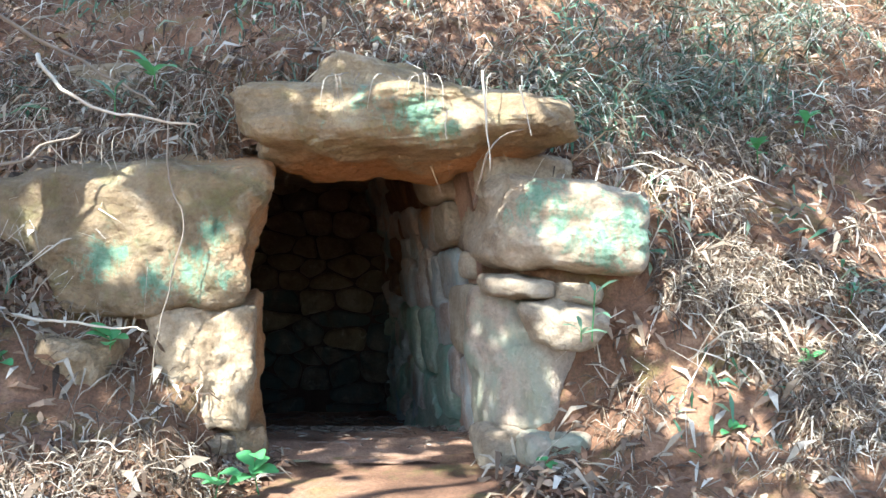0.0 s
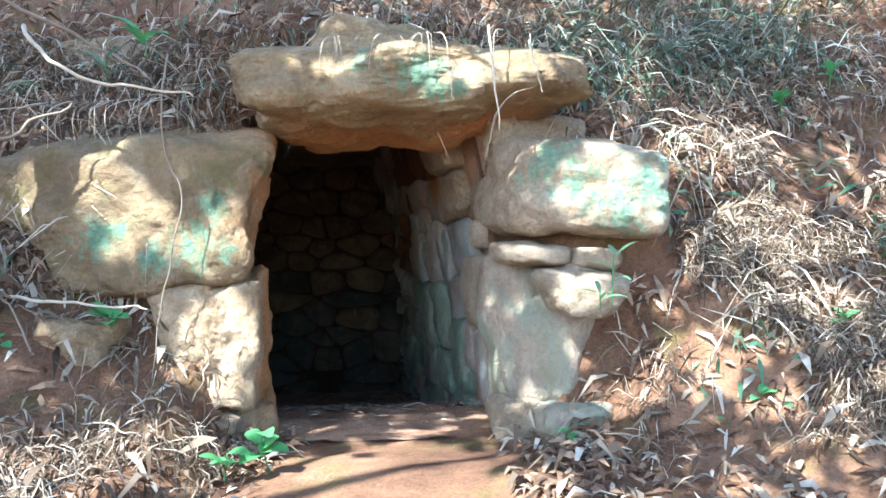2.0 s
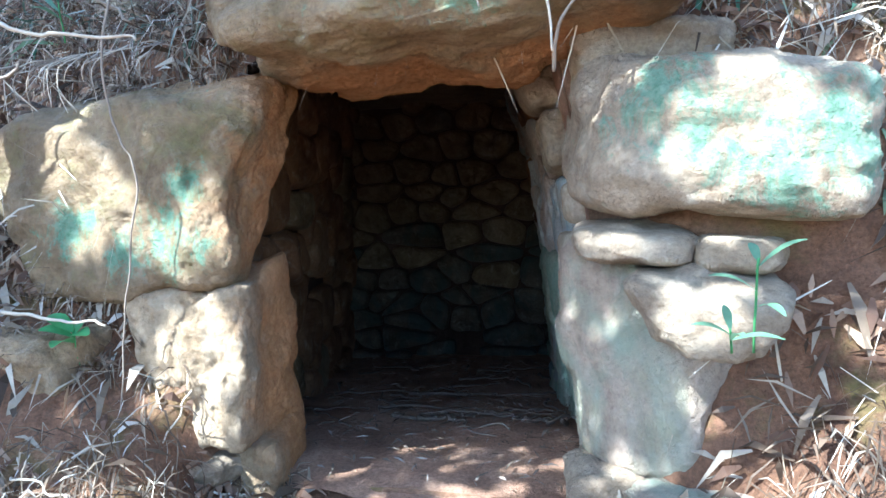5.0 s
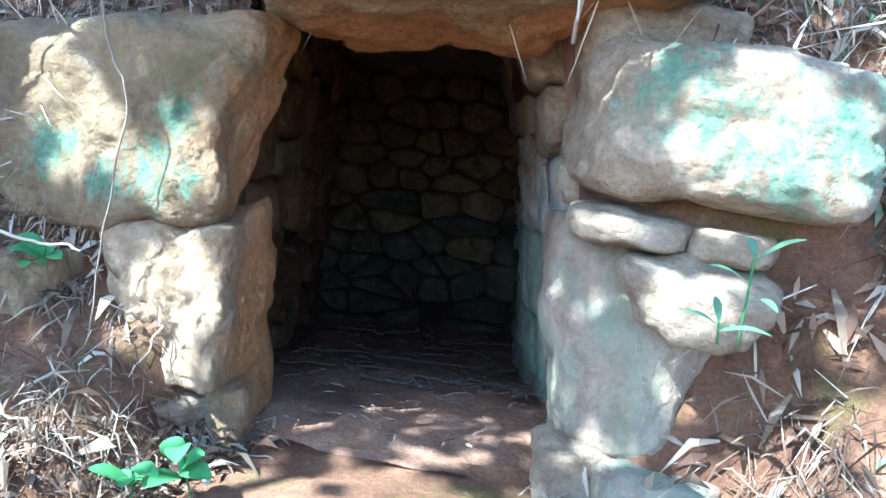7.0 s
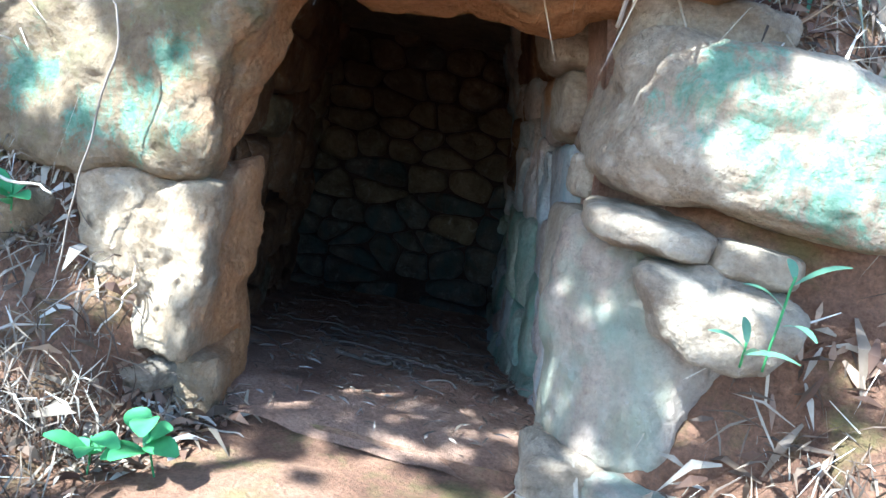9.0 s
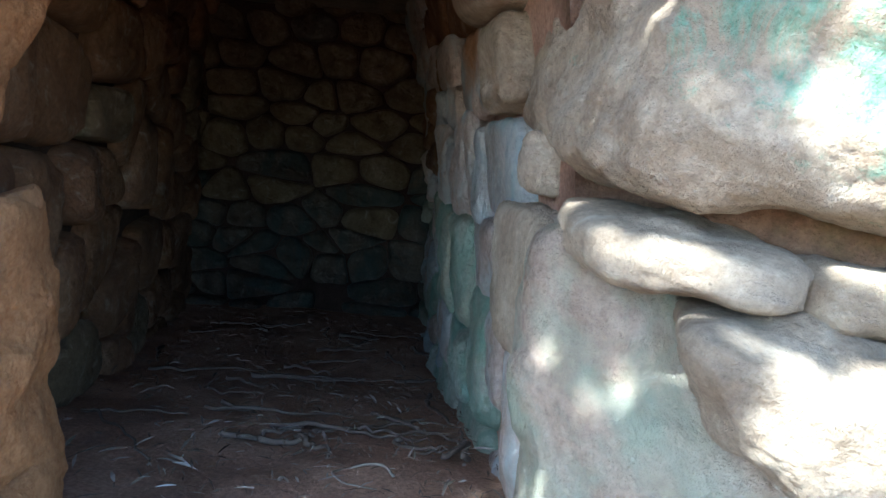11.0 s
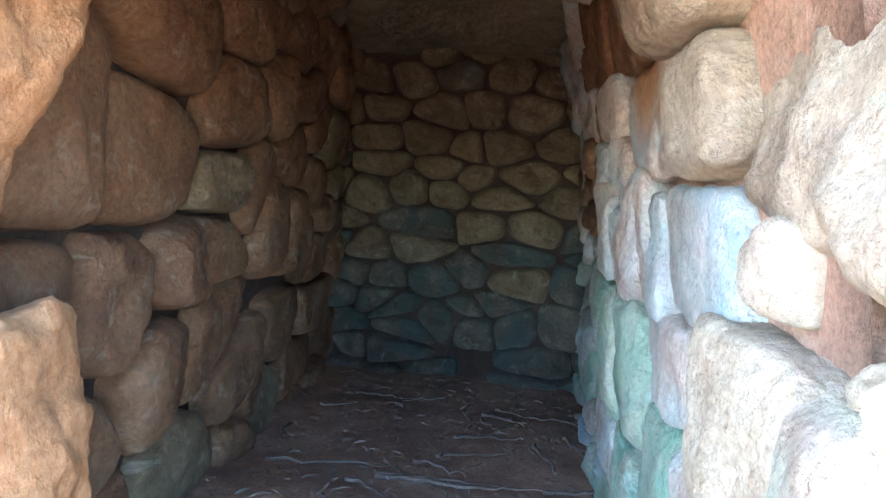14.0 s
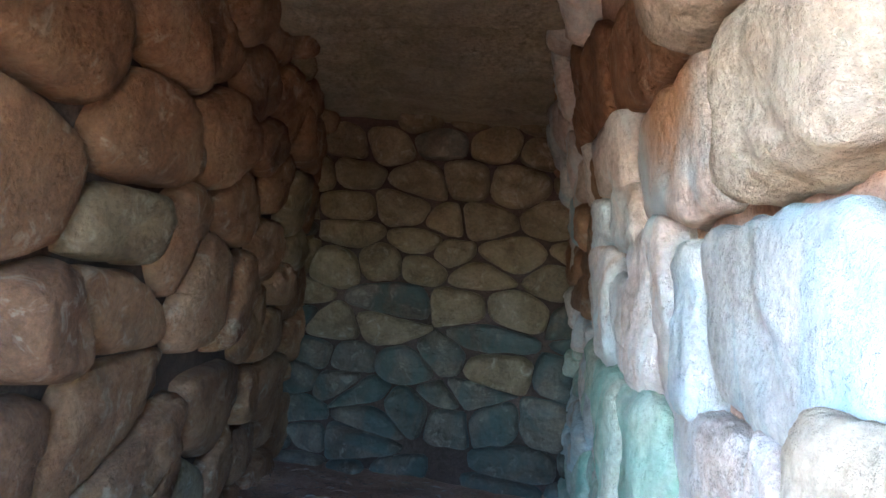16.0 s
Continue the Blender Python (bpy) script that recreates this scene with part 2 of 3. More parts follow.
def boulder(corners, k=7.0, rough=0.02, n=22, seed=0, scale=5.0):
    """A rough block through eight corners (front: bottom left, bottom right, top right, top left; the same at the back), edges rounded by k."""
    c = [Vector(p) for p in corners]
    verts, index, faces = [], {}, []

    def vert(p):
        key = tuple(round(a * n) for a in p)
        if key in index:
            return index[key]
        x, y, z = p
        m = (abs(x) ** k + abs(y) ** k + abs(z) ** k) ** (1 / k)
        u, w, v = (x / m + 1) / 2, (y / m + 1) / 2, (z / m + 1) / 2
        front = (c[0] * (1 - u) + c[1] * u) * (1 - v) + (c[3] * (1 - u) + c[2] * u) * v
        back = (c[4] * (1 - u) + c[5] * u) * (1 - v) + (c[7] * (1 - u) + c[6] * u) * v
        q = front * (1 - w) + back * w
        mid = sum(c, Vector()) / 8
        out = (q - mid).normalized()
        s = q * scale + Vector((seed * 7.3, seed * 3.1, -seed * 5.7))
        ridge = 1 - abs(noise.noise(s * 0.8 + Vector((9, 9, 9)))) * 2
        t = fbm(s, 5)
        step = math.floor(t * 3.5) / 3.5
        q = q + out * rough * (1.1 * t + 0.6 * step + 0.7 * ridge - 0.2)
        index[key] = len(verts)
        verts.append(q)
        return index[key]

    for axis in range(3):
        for side in (-1, 1):
            for i in range(n):
                for j in range(n):
                    quad = []
                    for a, b in ((i, j), (i + 1, j), (i + 1, j + 1), (i, j + 1)):
                        p = [0, 0, 0]
                        p[axis], p[(axis + 1) % 3], p[(axis + 2) % 3] = side, 2 * a / n - 1, 2 * b / n - 1
                        quad.append(vert(tuple(p)))
                    faces.append(quad if side > 0 else quad[::-1])
    return verts, faces


def box8(x0, x1, y0, y1, z0, z1):
    return [(x0, y0, z0), (x1, y0, z0), (x1, y0, z1), (x0, y0, z1), (x0, y1, z0), (x1, y1, z0), (x1, y1, z1), (x0, y1, z1)]


def tube(points, radii, sides=6):
    """A round bent rod through points."""
    verts, faces = [], []
    pts = [Vector(p) for p in points]
    for i, p in enumerate(pts):
        d = (pts[min(i + 1, len(pts) - 1)] - pts[max(i - 1, 0)]).normalized()
        a = d.orthogonal().normalized() if abs(d.z) > 0.95 else d.cross(Vector((0, 0, 1))).normalized()
        b = d.cross(a)
        for s in range(sides):
            w = 2 * math.pi * s / sides
            verts.append(p + (a * math.cos(w) + b * math.sin(w)) * radii[i])
        if i:
            for s in range(sides):
                t = (s + 1) % sides
                faces.append((len(verts) - 2 * sides + s, len(verts) - 2 * sides + t, len(verts) - sides + t, len(verts) - sides + s))
    faces.append(tuple(range(sides))[::-1])
    faces.append(tuple(range(len(verts) - sides, len(verts))))
    return verts, faces


def curve_points(points, n=24, wobble=0.0, seed=1):
    """A smooth line through points, with a little wobble."""
    pts = [Vector(p) for p in points]
    out = []
    for i in range(n + 1):
        s = i / n * (len(pts) - 1)
        k = min(int(s), len(pts) - 2)
        f = s - k
        p0, p1, p2, p3 = pts[max(k - 1, 0)], pts[k], pts[k + 1], pts[min(k + 2, len(pts) - 1)]
        q = 0.5 * (2 * p1 + (p2 - p0) * f + (2 * p0 - 5 * p1 + 4 * p2 - p3) * f * f + (3 * p1 - p0 - 3 * p2 + p3) * f ** 3)
        out.append(q + wobble * noise.noise_vector(Vector((i * 0.37, seed * 4.1, 0))))
    return out


# ---- ground and mound: one sheet with the doorway left open ----
# outlines of the slope, from the foot of the approach to the top of the mound, at five places along it
SLOPES = [
    (-2.0, [(-60, -5), (-2, -1.0), (0, -0.62), (1.2, -0.2), (2.0, 0.18), (2.5, 0.46), (2.85, 0.72), (3.05, 1.1), (3.3, 1.5), (3.75, 2.1), (4.7, 3.5), (7, 5.8), (13, 10), (60, 14)]),
    (-1.15, [(-60, -5), (-2, -1.0), (0, -0.64), (1.2, -0.32), (2.0, -0.06), (2.45, 0.04), (2.88, 0.26), (3.08, 0.65), (3.25, 1.36), (3.48, 2.0), (4.7, 3.5), (7, 5.8), (13, 10), (60, 14)]),
    (-0.86, [(-60, -5), (-2, -1.0), (0, -0.65), (1.2, -0.36), (2.0, -0.15), (2.6, -0.10), (3.06, -0.12), (3.2, 0.65), (3.3, 1.45), (3.45, 2.0), (4.7, 3.5), (7, 5.8), (13, 10), (60, 14)]),
    (-0.35, [(-60, -5), (-2, -1.0), (0, -0.65), (1.2, -0.38), (2.0, -0.16), (2.6, -0.06), (3.06, -0.07), (3.2, 0.65), (3.3, 1.5), (3.45, 2.0), (4.7, 3.5), (7, 5.8), (13, 10), (60, 14)]),
    (0.22, [(-60, -5), (-2, -1.0), (0, -0.65), (1.2, -0.38), (2.0, -0.16), (2.6, -0.07), (3.06, -0.07), (3.2, 0.65), (3.3, 1.5), (3.45, 2.0), (4.7, 3.5), (7, 5.8), (13, 10), (60, 14)]),
    (0.62, [(-60, -5), (-2, -1.0), (0, -0.64), (1.2, -0.36), (2.0, -0.15), (2.6, -0.05), (2.88, 0.03), (3.12, 0.65), (3.32, 1.35), (3.6, 2.0), (4.7, 3.45), (7, 5.8), (13, 10), (60, 14)]),
    (0.85, [(-60, -5), (-2, -1.0), (0, -0.63), (1.2, -0.35), (2.0, -0.12), (2.6, 0.03), (2.93, 0.33), (3.12, 0.75), (3.32, 1.3), (3.8, 2.0), (4.7, 3.4), (7, 5.8), (13, 10), (60, 14)]),
    (1.9, [(-60, -5), (-2, -1.0), (0, -0.6), (1.2, -0.28), (1.9, 0.0), (2.5, 0.3), (2.95, 0.6), (3.25, 0.95), (3.7, 1.5), (4.2, 2.1), (5.0, 3.2), (7.3, 5.6), (13.3, 10), (60, 14)]),
]


def slope_at(x, s):
    """The sheet's place at x and s (0 to 13 along the outline)."""
    xs = [row[0] for row in SLOPES]
    k = int(np.clip(np.searchsorted(xs, x) - 1, 0, len(xs) - 2))
    f = min(max((x - xs[k]) / (xs[k + 1] - xs[k]), 0), 1)
    f = f * f * (3 - 2 * f)
    i = min(int(s), 12)
    g = s - i
    out = []
    for row in (SLOPES[k][1], SLOPES[k + 1][1]):
        out.append((row[i][0] * (1 - g) + row[i + 1][0] * g, row[i][1] * (1 - g) + row[i + 1][1] * g))
    y = out[0][0] * (1 - f) + out[1][0] * f
    z = out[0][1] * (1 - f) + out[1][1] * f
    lump = 0.07 * noise.noise(Vector((x * 1.6, y * 1.6, z * 1.6))) + 0.03 * noise.noise(Vector((x * 6, y * 6, z * 6)))
    return Vector((x, y - lump * 0.6, z + lump * 0.6))


def in_doorway(p, s):
    return -1.05 < p.x < 0.40 and 6.0 < s < 8.15


GX = [-60, -40, -25, -15, -10, -7, -5.5, -4.5] + [-3.8 + 0.05 * i for i in range(153)] + [4.5, 5.5, 7, 10, 15, 25, 40, 60]
GS = [0, 0.4, 0.7, 0.9] + [1 + 0.1 * i for i in range(30)] + [4 + 0.07 * i for i in range(87)] + [10.12, 10.3, 10.6, 11, 11.5, 12, 12.5, 13]
gv = [slope_at(x, s) for s in GS for x in GX]
gf = []
for a in range(len(GS) - 1):
    for b in range(len(GX) - 1):
        i = a * len(GX) + b
        if not in_doorway((gv[i] + gv[i + len(GX) + 1]) / 2, (GS[a] + GS[a + 1]) / 2):
            gf.append((i, i + 1, i + len(GX) + 1, i + len(GX)))
tagged(part("ground", gv, gf, EARTH), "reddish clay hillside and path with dry litter", "ground", kind="structure")


# ---- chamber ----
def floor_z(y):
    return float(np.interp(y, [2.7, 3.3, 3.8, 5.3, 7.2, 8], [-0.05, -0.045, -0.10, -0.40, -0.64, -0.68]))


fx, fy = [-3.0 + 0.06 * i for i in range(64)], [3.0 + 0.06 * i for i in range(84)]
fv = [Vector((x, y, floor_z(y) + 0.035 * noise.noise(Vector((x * 2, y * 2, 0))) + 0.02 * noise.noise(Vector((x * 7, y * 7, 4))))) for y in fy for x in fx]
fv = [Vector((v.x, v.y, v.z - 0.02 * max(0, 3.3 - v.y) / 0.3)) for v in fv]
ff = [(j * 64 + i, j * 64 + i + 1, j * 64 + i + 65, j * 64 + i + 64) for j in range(83) for i in range(63)]
tagged(part("floor", fv, ff, FLOOR_EARTH), "trampled red-brown earth floor strewn with twigs", "floor", kind="structure")


class Wall:
    """A leaning wall on the plan from a to b, its stones standing out to the side of the normal."""

    def __init__(self, a, b, z0, z1, lean, power, inward, dip=0.0):
        self.a, self.b, self.z0, self.z1, self.lean, self.power = Vector((*a, 0)), Vector((*b, 0)), z0, z1, lean, power
        self.dip = dip
        d = (self.b - self.a)
        self.length = d.length
        nrm = Vector((-d.y, d.x, 0)).normalized()
        self.n = nrm if nrm.dot(Vector(inward)) > 0 else -nrm

    def at(self, u, v, depth=0.0):
        f = max(v, 0) / (self.z1 - self.z0)
        p = self.a + (self.b - self.a) * (u / self.length) + self.n * (self.lean * f ** self.power + depth)
        p.z = self.z0 + v
        return p

    def top(self, u):
        """The wall's height at u: lower near the doorway, under the slope of the mound."""
        return self.z1 - self.z0 - self.dip * max(0.0, 1 - max(u, 0) / 0.65)

    def backing(self, name, mat, label, thick=0.3):
        nu, nv = 30, 16
        verts = [self.at(self.length * i / nu, self.top(self.length * i / nu) * j / nv, d + (0.02 * noise.noise(Vector((i, j, d))) if d == 0 else 0)) for d in (0.0, -thick) for j in range(nv + 1) for i in range(nu + 1)]
        m, r = (nu + 1) * (nv + 1), nu + 1
        faces = []
        for k in (0, m):
            for j in range(nv):
                for i in range(nu):
                    q = (k + j * r + i, k + j * r + i + 1, k + j * r + i + r + 1, k + j * r + i + r)
                    faces.append(q if k else q[::-1])
        for j in range(nv):
            for i in (0, nu):
                faces.append((j * r + i, (j + 1) * r + i, m + (j + 1) * r + i, m + j * r + i))
        for i in range(nu):
            for j in (0, nv):
                faces.append((j * r + i, j * r + i + 1, m + j * r + i + 1, m + j * r + i))
        ob = part(name, verts, faces, mat)
        return tagged(ob, label, "wall", kind="structure")

    def rubble(self, parent, cell, proud, pick, u0=0.0, seed=1, joint=0.007, jitter=0.36, level=0.36):
        """Uneven many-sided stones fitted together: the cells round scattered points, in staggered rows."""
        rng = random.Random(seed)
        cw, ch = cell
        h = self.z1 - self.z0
        seeds = []
        for r in range(-1, int(h / ch) + 2):
            for c in range(-1, int((self.length - u0) / cw) + 3):
                if rng.random() < 0.17:
                    continue
                seeds.append((u0 + (c + 0.5 * (r % 2) + rng.uniform(-jitter, jitter)) * cw, (r + 0.5 + rng.uniform(-level, level) + 0.5 * noise.noise(Vector((c * 0.35, r * 0.8, seed)))) * ch))
        for su, sv in seeds:
            if not (u0 - 0.3 * cw < su < self.length + 0.2 * cw and -0.1 < sv < self.top(su) + (0.1 if su > 1.0 else -0.22)):
                continue
            poly = [(-cw, -ch), (cw, -ch), (cw, ch), (-cw, ch)]
            for ou, ov in seeds:
                du, dv = (ou - su) / cw, (ov - sv) / ch
                d2 = du * du + dv * dv
                if d2 < 1e-9 or d2 > 9:
                    continue
                clipped = []
                for k, a in enumerate(poly):
                    b = poly[k - 1]
                    fa = a[0] / cw * du + a[1] / ch * dv - d2 / 2
                    fb = b[0] / cw * du + b[1] / ch * dv - d2 / 2
                    if (fa < 0) != (fb < 0):
                        f = fb / (fb - fa)
                        clipped.append((b[0] + (a[0] - b[0]) * f, b[1] + (a[1] - b[1]) * f))
                    if fa < 0:
                        clipped.append(a)
                poly = clipped
            if len(poly) > 2:
                self.cell_stone(parent, su, sv, poly, joint * rng.uniform(0.3, 2.0), rng.uniform(*proud), pick(su, sv, rng), rng)

    def cell_stone(self, parent, su, sv, poly, joint, proud, mat, rng, n=32):
        """One stone over a many-sided cell round su, sv, its rim rounded and its face broken and tilted."""
        mu, mv = sum(p[0] for p in poly) / len(poly), sum(p[1] for p in poly) / len(poly)
        pts = [Vector((p[0] - mu, p[1] - mv)) for p in poly]
        for _ in range(2):
            pts = [q for k in range(len(pts)) for q in (pts[k - 1] * 0.80 + pts[k] * 0.20, pts[k - 1] * 0.20 + pts[k] * 0.80)]
        steps = [(pts[k] - pts[k - 1]).length for k in range(len(pts))]
        total, rim = sum(steps), []
        for i in range(n):
            d = total * i / n
            k = 0
            while d > steps[k] and k < len(steps) - 1:
                d -= steps[k]
                k += 1
            p = pts[k - 1].lerp(pts[k], d / max(steps[k], 1e-6))
            rim.append(p * max(0.3, 1 - joint / max(p.length, 0.02)))
        tu, tv, sd = rng.uniform(-0.3, 0.3), rng.uniform(-0.35, 0.15), rng.uniform(0, 99)
        size = max(p.length for p in rim)
        verts, faces = [], []
        rings = [(1.0, -0.35), (1.0, 0.18), (0.975, 0.52), (0.92, 0.78), (0.80, 0.93), (0.6, 1.0), (0.35, 1.0), (0.12, 1.0)]
        for f, rise in rings:
            for p in rim:
                q = p * f
                s3 = Vector((q.x * 7, q.y * 7, sd))
                chip = math.floor(fbm(s3 * 0.7, 3) * 3) / 3
                depth = proud * rise * (1 + (tu * q.x + tv * q.y) / size) + (0.016 * fbm(s3 * 1.6, 4) + 0.012 * chip) * min(1, max(rise, 0.2)) - 0.01
                w = 0.010 * noise.noise_vector(s3 * 1.5)
                verts.append(self.at(su + mu + q.x + w.x, sv + mv + q.y + w.y, depth))
        for r in range(len(rings) - 1):
            for i in range(n):
                k = (i + 1) % n
                faces.append((r * n + i, r * n + k, (r + 1) * n + k, (r + 1) * n + i))
        faces.append(tuple(range((len(rings) - 1) * n, len(rings) * n)))
        me = mesh_of("stone", verts, faces, mat)
        if me.polygons[len(faces) - 1].normal.dot(self.n) < 0:
            me.flip_normals()
        ob = new("stone", me)
        ob.parent = parent
        return ob


random.seed(4)
left_wall = Wall((-1.26, 3.2), (-2.88, 7.6), -0.80, 2.15, 0.22, 1.5, (1, 0, 0), 0.95)
wl = left_wall.backing("wall_left", SHADED_CLAY, "chamber wall of rough brown stones in clay, toned orange for bounced light")
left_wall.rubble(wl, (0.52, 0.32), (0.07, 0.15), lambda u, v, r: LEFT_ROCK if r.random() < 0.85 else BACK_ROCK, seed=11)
right_wall = Wall((0.27, 3.40), (-0.58, 7.85), -0.80, 2.15, 0.38, 3.0, (-1, 0, 0), 0.7)
wr = right_wall.backing("wall_right", CLAY, "chamber wall of pale green-stained stones in pink clay, lightened for doorway daylight")


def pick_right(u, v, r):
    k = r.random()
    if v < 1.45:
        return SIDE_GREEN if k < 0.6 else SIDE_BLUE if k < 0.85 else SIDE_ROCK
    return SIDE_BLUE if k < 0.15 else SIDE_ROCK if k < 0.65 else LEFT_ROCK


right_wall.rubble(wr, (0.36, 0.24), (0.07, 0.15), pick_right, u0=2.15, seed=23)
back_wall = Wall((-3.02, 7.36), (-0.42, 7.80), -0.80, 2.2, 0.28, 1.3, (0, -1, 0))
wb = back_wall.backing("wall_back", SHADED_CLAY, "end wall of flat ochre and dark stones in courses, darkened for chamber shade")
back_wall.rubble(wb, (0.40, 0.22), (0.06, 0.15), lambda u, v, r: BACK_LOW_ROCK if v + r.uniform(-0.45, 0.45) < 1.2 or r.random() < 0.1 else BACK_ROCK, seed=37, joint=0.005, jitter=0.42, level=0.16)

# stones of the wall just within the doorway, placed one by one: u and v of their edges, how far they stand out
for k, (u0, u1, v0, v1, pr, mat, kk) in enumerate([
        (0.34, 0.78, 1.82, 2.04, 0.10, SMALL_ROCK, 3.5), (0.34, 1.00, 2.06, 2.30, 0.14, SMALL_ROCK, 4), (0.82, 1.50, 1.82, 2.13, 0.06, SIDE_ROCK, 6), (0.90, 1.75, 2.13, 2.42, 0.07, LEFT_ROCK, 6),
        (0.36, 1.00, 1.46, 1.79, 0.055, SIDE_BLUE, 7), (1.00, 1.16, 1.40, 1.78, 0.08, SIDE_BLUE, 6), (1.16, 1.30, 1.38, 1.80, 0.09, SIDE_ROCK, 6), (1.30, 1.54, 1.38, 1.84, 0.12, SIDE_ROCK, 5), (1.54, 1.82, 1.42, 1.72, 0.14, SIDE_ROCK, 5), (1.82, 2.20, 1.42, 1.78, 0.14, SIDE_ROCK, 5),
        (1.45, 1.78, 1.76, 1.95, 0.12, SIDE_ROCK, 5), (1.78, 2.15, 1.78, 1.95, 0.13, SIDE_BLUE, 5), (1.55, 2.12, 1.95, 2.16, 0.11, SIDE_ROCK, 5), (1.75, 2.30, 2.16, 2.50, 0.10, LEFT_ROCK, 5), (1.18, 1.60, 0.94, 1.40, 0.14, SIDE_GREEN, 3.5), (1.60, 1.90, 0.90, 1.40, 0.15, SIDE_GREEN, 4), (1.90, 2.24, 1.00, 1.40, 0.15, SIDE_GREEN, 4),
        (0.72, 1.17, 1.16, 1.45, 0.07, SIDE_ROCK, 5), (0.54, 0.72, 1.24, 1.45, 0.07, SIDE_ROCK, 5), (-0.05, 0.54, 1.14, 1.57, 0.11, SMALL_ROCK, 4.5), (0.14, 0.32, 1.58, 1.71, 0.06, SMALL_ROCK, 4), (0.78, 1.18, 0.68, 1.15, 0.09, SIDE_GREEN, 5), (0.50, 0.80, 0.90, 1.20, 0.08, SIDE_ROCK, 4),
        (-0.05, 0.50, 0.68, 1.14, 0.08, SIDE_ROCK, 5), (0.1, 0.8, 0.3, 0.68, 0.06, SIDE_ROCK, 5), (0.8, 1.5, 0.25, 0.68, 0.08, SIDE_GREEN, 5), (1.18, 1.7, 0.6, 0.94, 0.13, SIDE_GREEN, 5), (1.5, 2.2, 0.2, 0.62, 0.11, SIDE_GREEN, 5), (1.7, 2.2, 0.6, 0.95, 0.13, SIDE_ROCK, 5)]):
    w = right_wall
    j = [random.uniform(-0.035, 0.035) for _ in range(8)]
    face = [(u0 + j[0], v0 + j[1]), (u1 + j[2], v0 + j[3]), (u1 + j[4], v1 + j[5]), (u0 + j[6], v1 + j[7])]
    rows = [w.at(*face[q], pr * random.uniform(0.8, 1.1)) for q in range(4)] + [w.at(*face[q], -0.1) for q in range(4)]
    part("stone", *boulder(rows, kk + 1, 0.015, 24, 40 + k, 6), mat, wr)

cv, cf = [], []
for corners, sd in (([(-2.35, 5.7, 2.02), (-0.6, 5.6, 2.02), (-0.6, 5.6, 2.4), (-2.35, 5.7, 2.4), (-2.9, 8.1, 1.86), (-0.6, 8.2, 1.86), (-0.6, 8.2, 2.4), (-2.9, 8.1, 2.4)], 3),
                    (box8(-2.6, 0.4, 4.35, 5.75, 1.92, 2.35), 5), (box8(-2.2, 0.6, 3.56, 4.4, 1.66, 2.02), 7)):
    v, f = boulder(corners, 12, 0.03, 20, sd, 2.5)
    cf += [tuple(i + len(cv) for i in q) for q in f]
    cv += v
tagged(part("ceiling", cv, cf, SLAB_ROCK), "large grey-brown capstones roofing the chamber", "ceiling", kind="structure")


# ---- the great stones of the doorway ----
def great_stone(name, corners, mat, label, k=7, rough=0.02, n=26, seed=0, scale=5.0):
    return tagged(part(name, *boulder(corners, k, rough, n, seed, scale), mat), label, "stone")


great_stone("lintel_stone", [(-0.99, 2.82, 1.38), (0.64, 2.80, 1.43), (0.60, 2.94, 1.63), (-1.06, 2.96, 1.72), (-0.88, 3.62, 1.30), (0.54, 3.60, 1.33), (0.45, 3.66, 1.85), (-0.85, 3.66, 1.9)],
            LINTEL_ROCK, "huge tan lintel stone with green paint stains over the doorway", 4.8, 0.05, 60, 2, 3.2)
great_stone("cap_stone", [(-0.72, 3.02, 1.60), (0.05, 3.04, 1.60), (-0.12, 3.10, 1.82), (-0.55, 3.08, 1.92), (-0.8, 3.6, 1.6), (0.1, 3.6, 1.6), (-0.1, 3.6, 1.95), (-0.6, 3.6, 1.98)],
            LINTEL_ROCK, "tan upper stone with green stains behind the lintel", 5, 0.03, 24, 8, 4)
great_stone("wall_block", [(-1.62, 2.84, 0.58), (-0.88, 2.86, 0.65), (-0.79, 2.88, 1.30), (-2.28, 2.90, 1.20), (-1.6, 3.38, 0.60), (-1.02, 3.14, 0.60), (-0.86, 3.52, 1.48), (-2.2, 3.38, 1.40)],
            BLOCK_ROCK, "large tan wedge-shaped block with green paint beside doorway", 9, 0.03, 60, 4, 4)
great_stone("post_stone", [(-1.17, 2.84, 0.06), (-0.86, 2.86, 0.13), (-0.82, 2.88, 0.63), (-1.32, 2.90, 0.60), (-1.1, 3.36, 0.0), (-0.95, 3.42, 0.03), (-0.97, 3.40, 0.74), (-1.25, 3.36, 0.62)],
            POST_ROCK, "squared tan post stone under the wedge-shaped block", 14, 0.034, 52, 15, 4)
great_stone("base_stone", [(-1.02, 2.90, -0.22), (-0.80, 2.92, -0.25), (-0.77, 2.94, 0.13), (-0.98, 2.92, 0.10), (-1.05, 3.36, -0.25), (-0.90, 3.36, -0.25), (-0.92, 3.36, 0.12), (-1.05, 3.36, 0.1)],
            POST_ROCK, "brown rounded base stone under the post stone", 5, 0.02, 22, 6, 6)
great_stone("wedge_stone", box8(-1.08, -0.93, 2.80, 2.98, 0.00, 0.07), SMALL_ROCK, "small pale chock stone under the post stone", 6, 0.015, 10, 7, 9)
great_stone("wedge_stone", box8(-1.18, -1.05, 2.78, 2.95, -0.08, -0.02), SMALL_ROCK, "small pale chock stone half in the soil", 5, 0.015, 10, 9, 9)
great_stone("bank_stone", box8(-1.80, -1.40, 2.66, 3.0, 0.22, 0.52), POST_ROCK, "brown rounded stone bedded in the bank", 3.2, 0.03, 20, 10, 6)
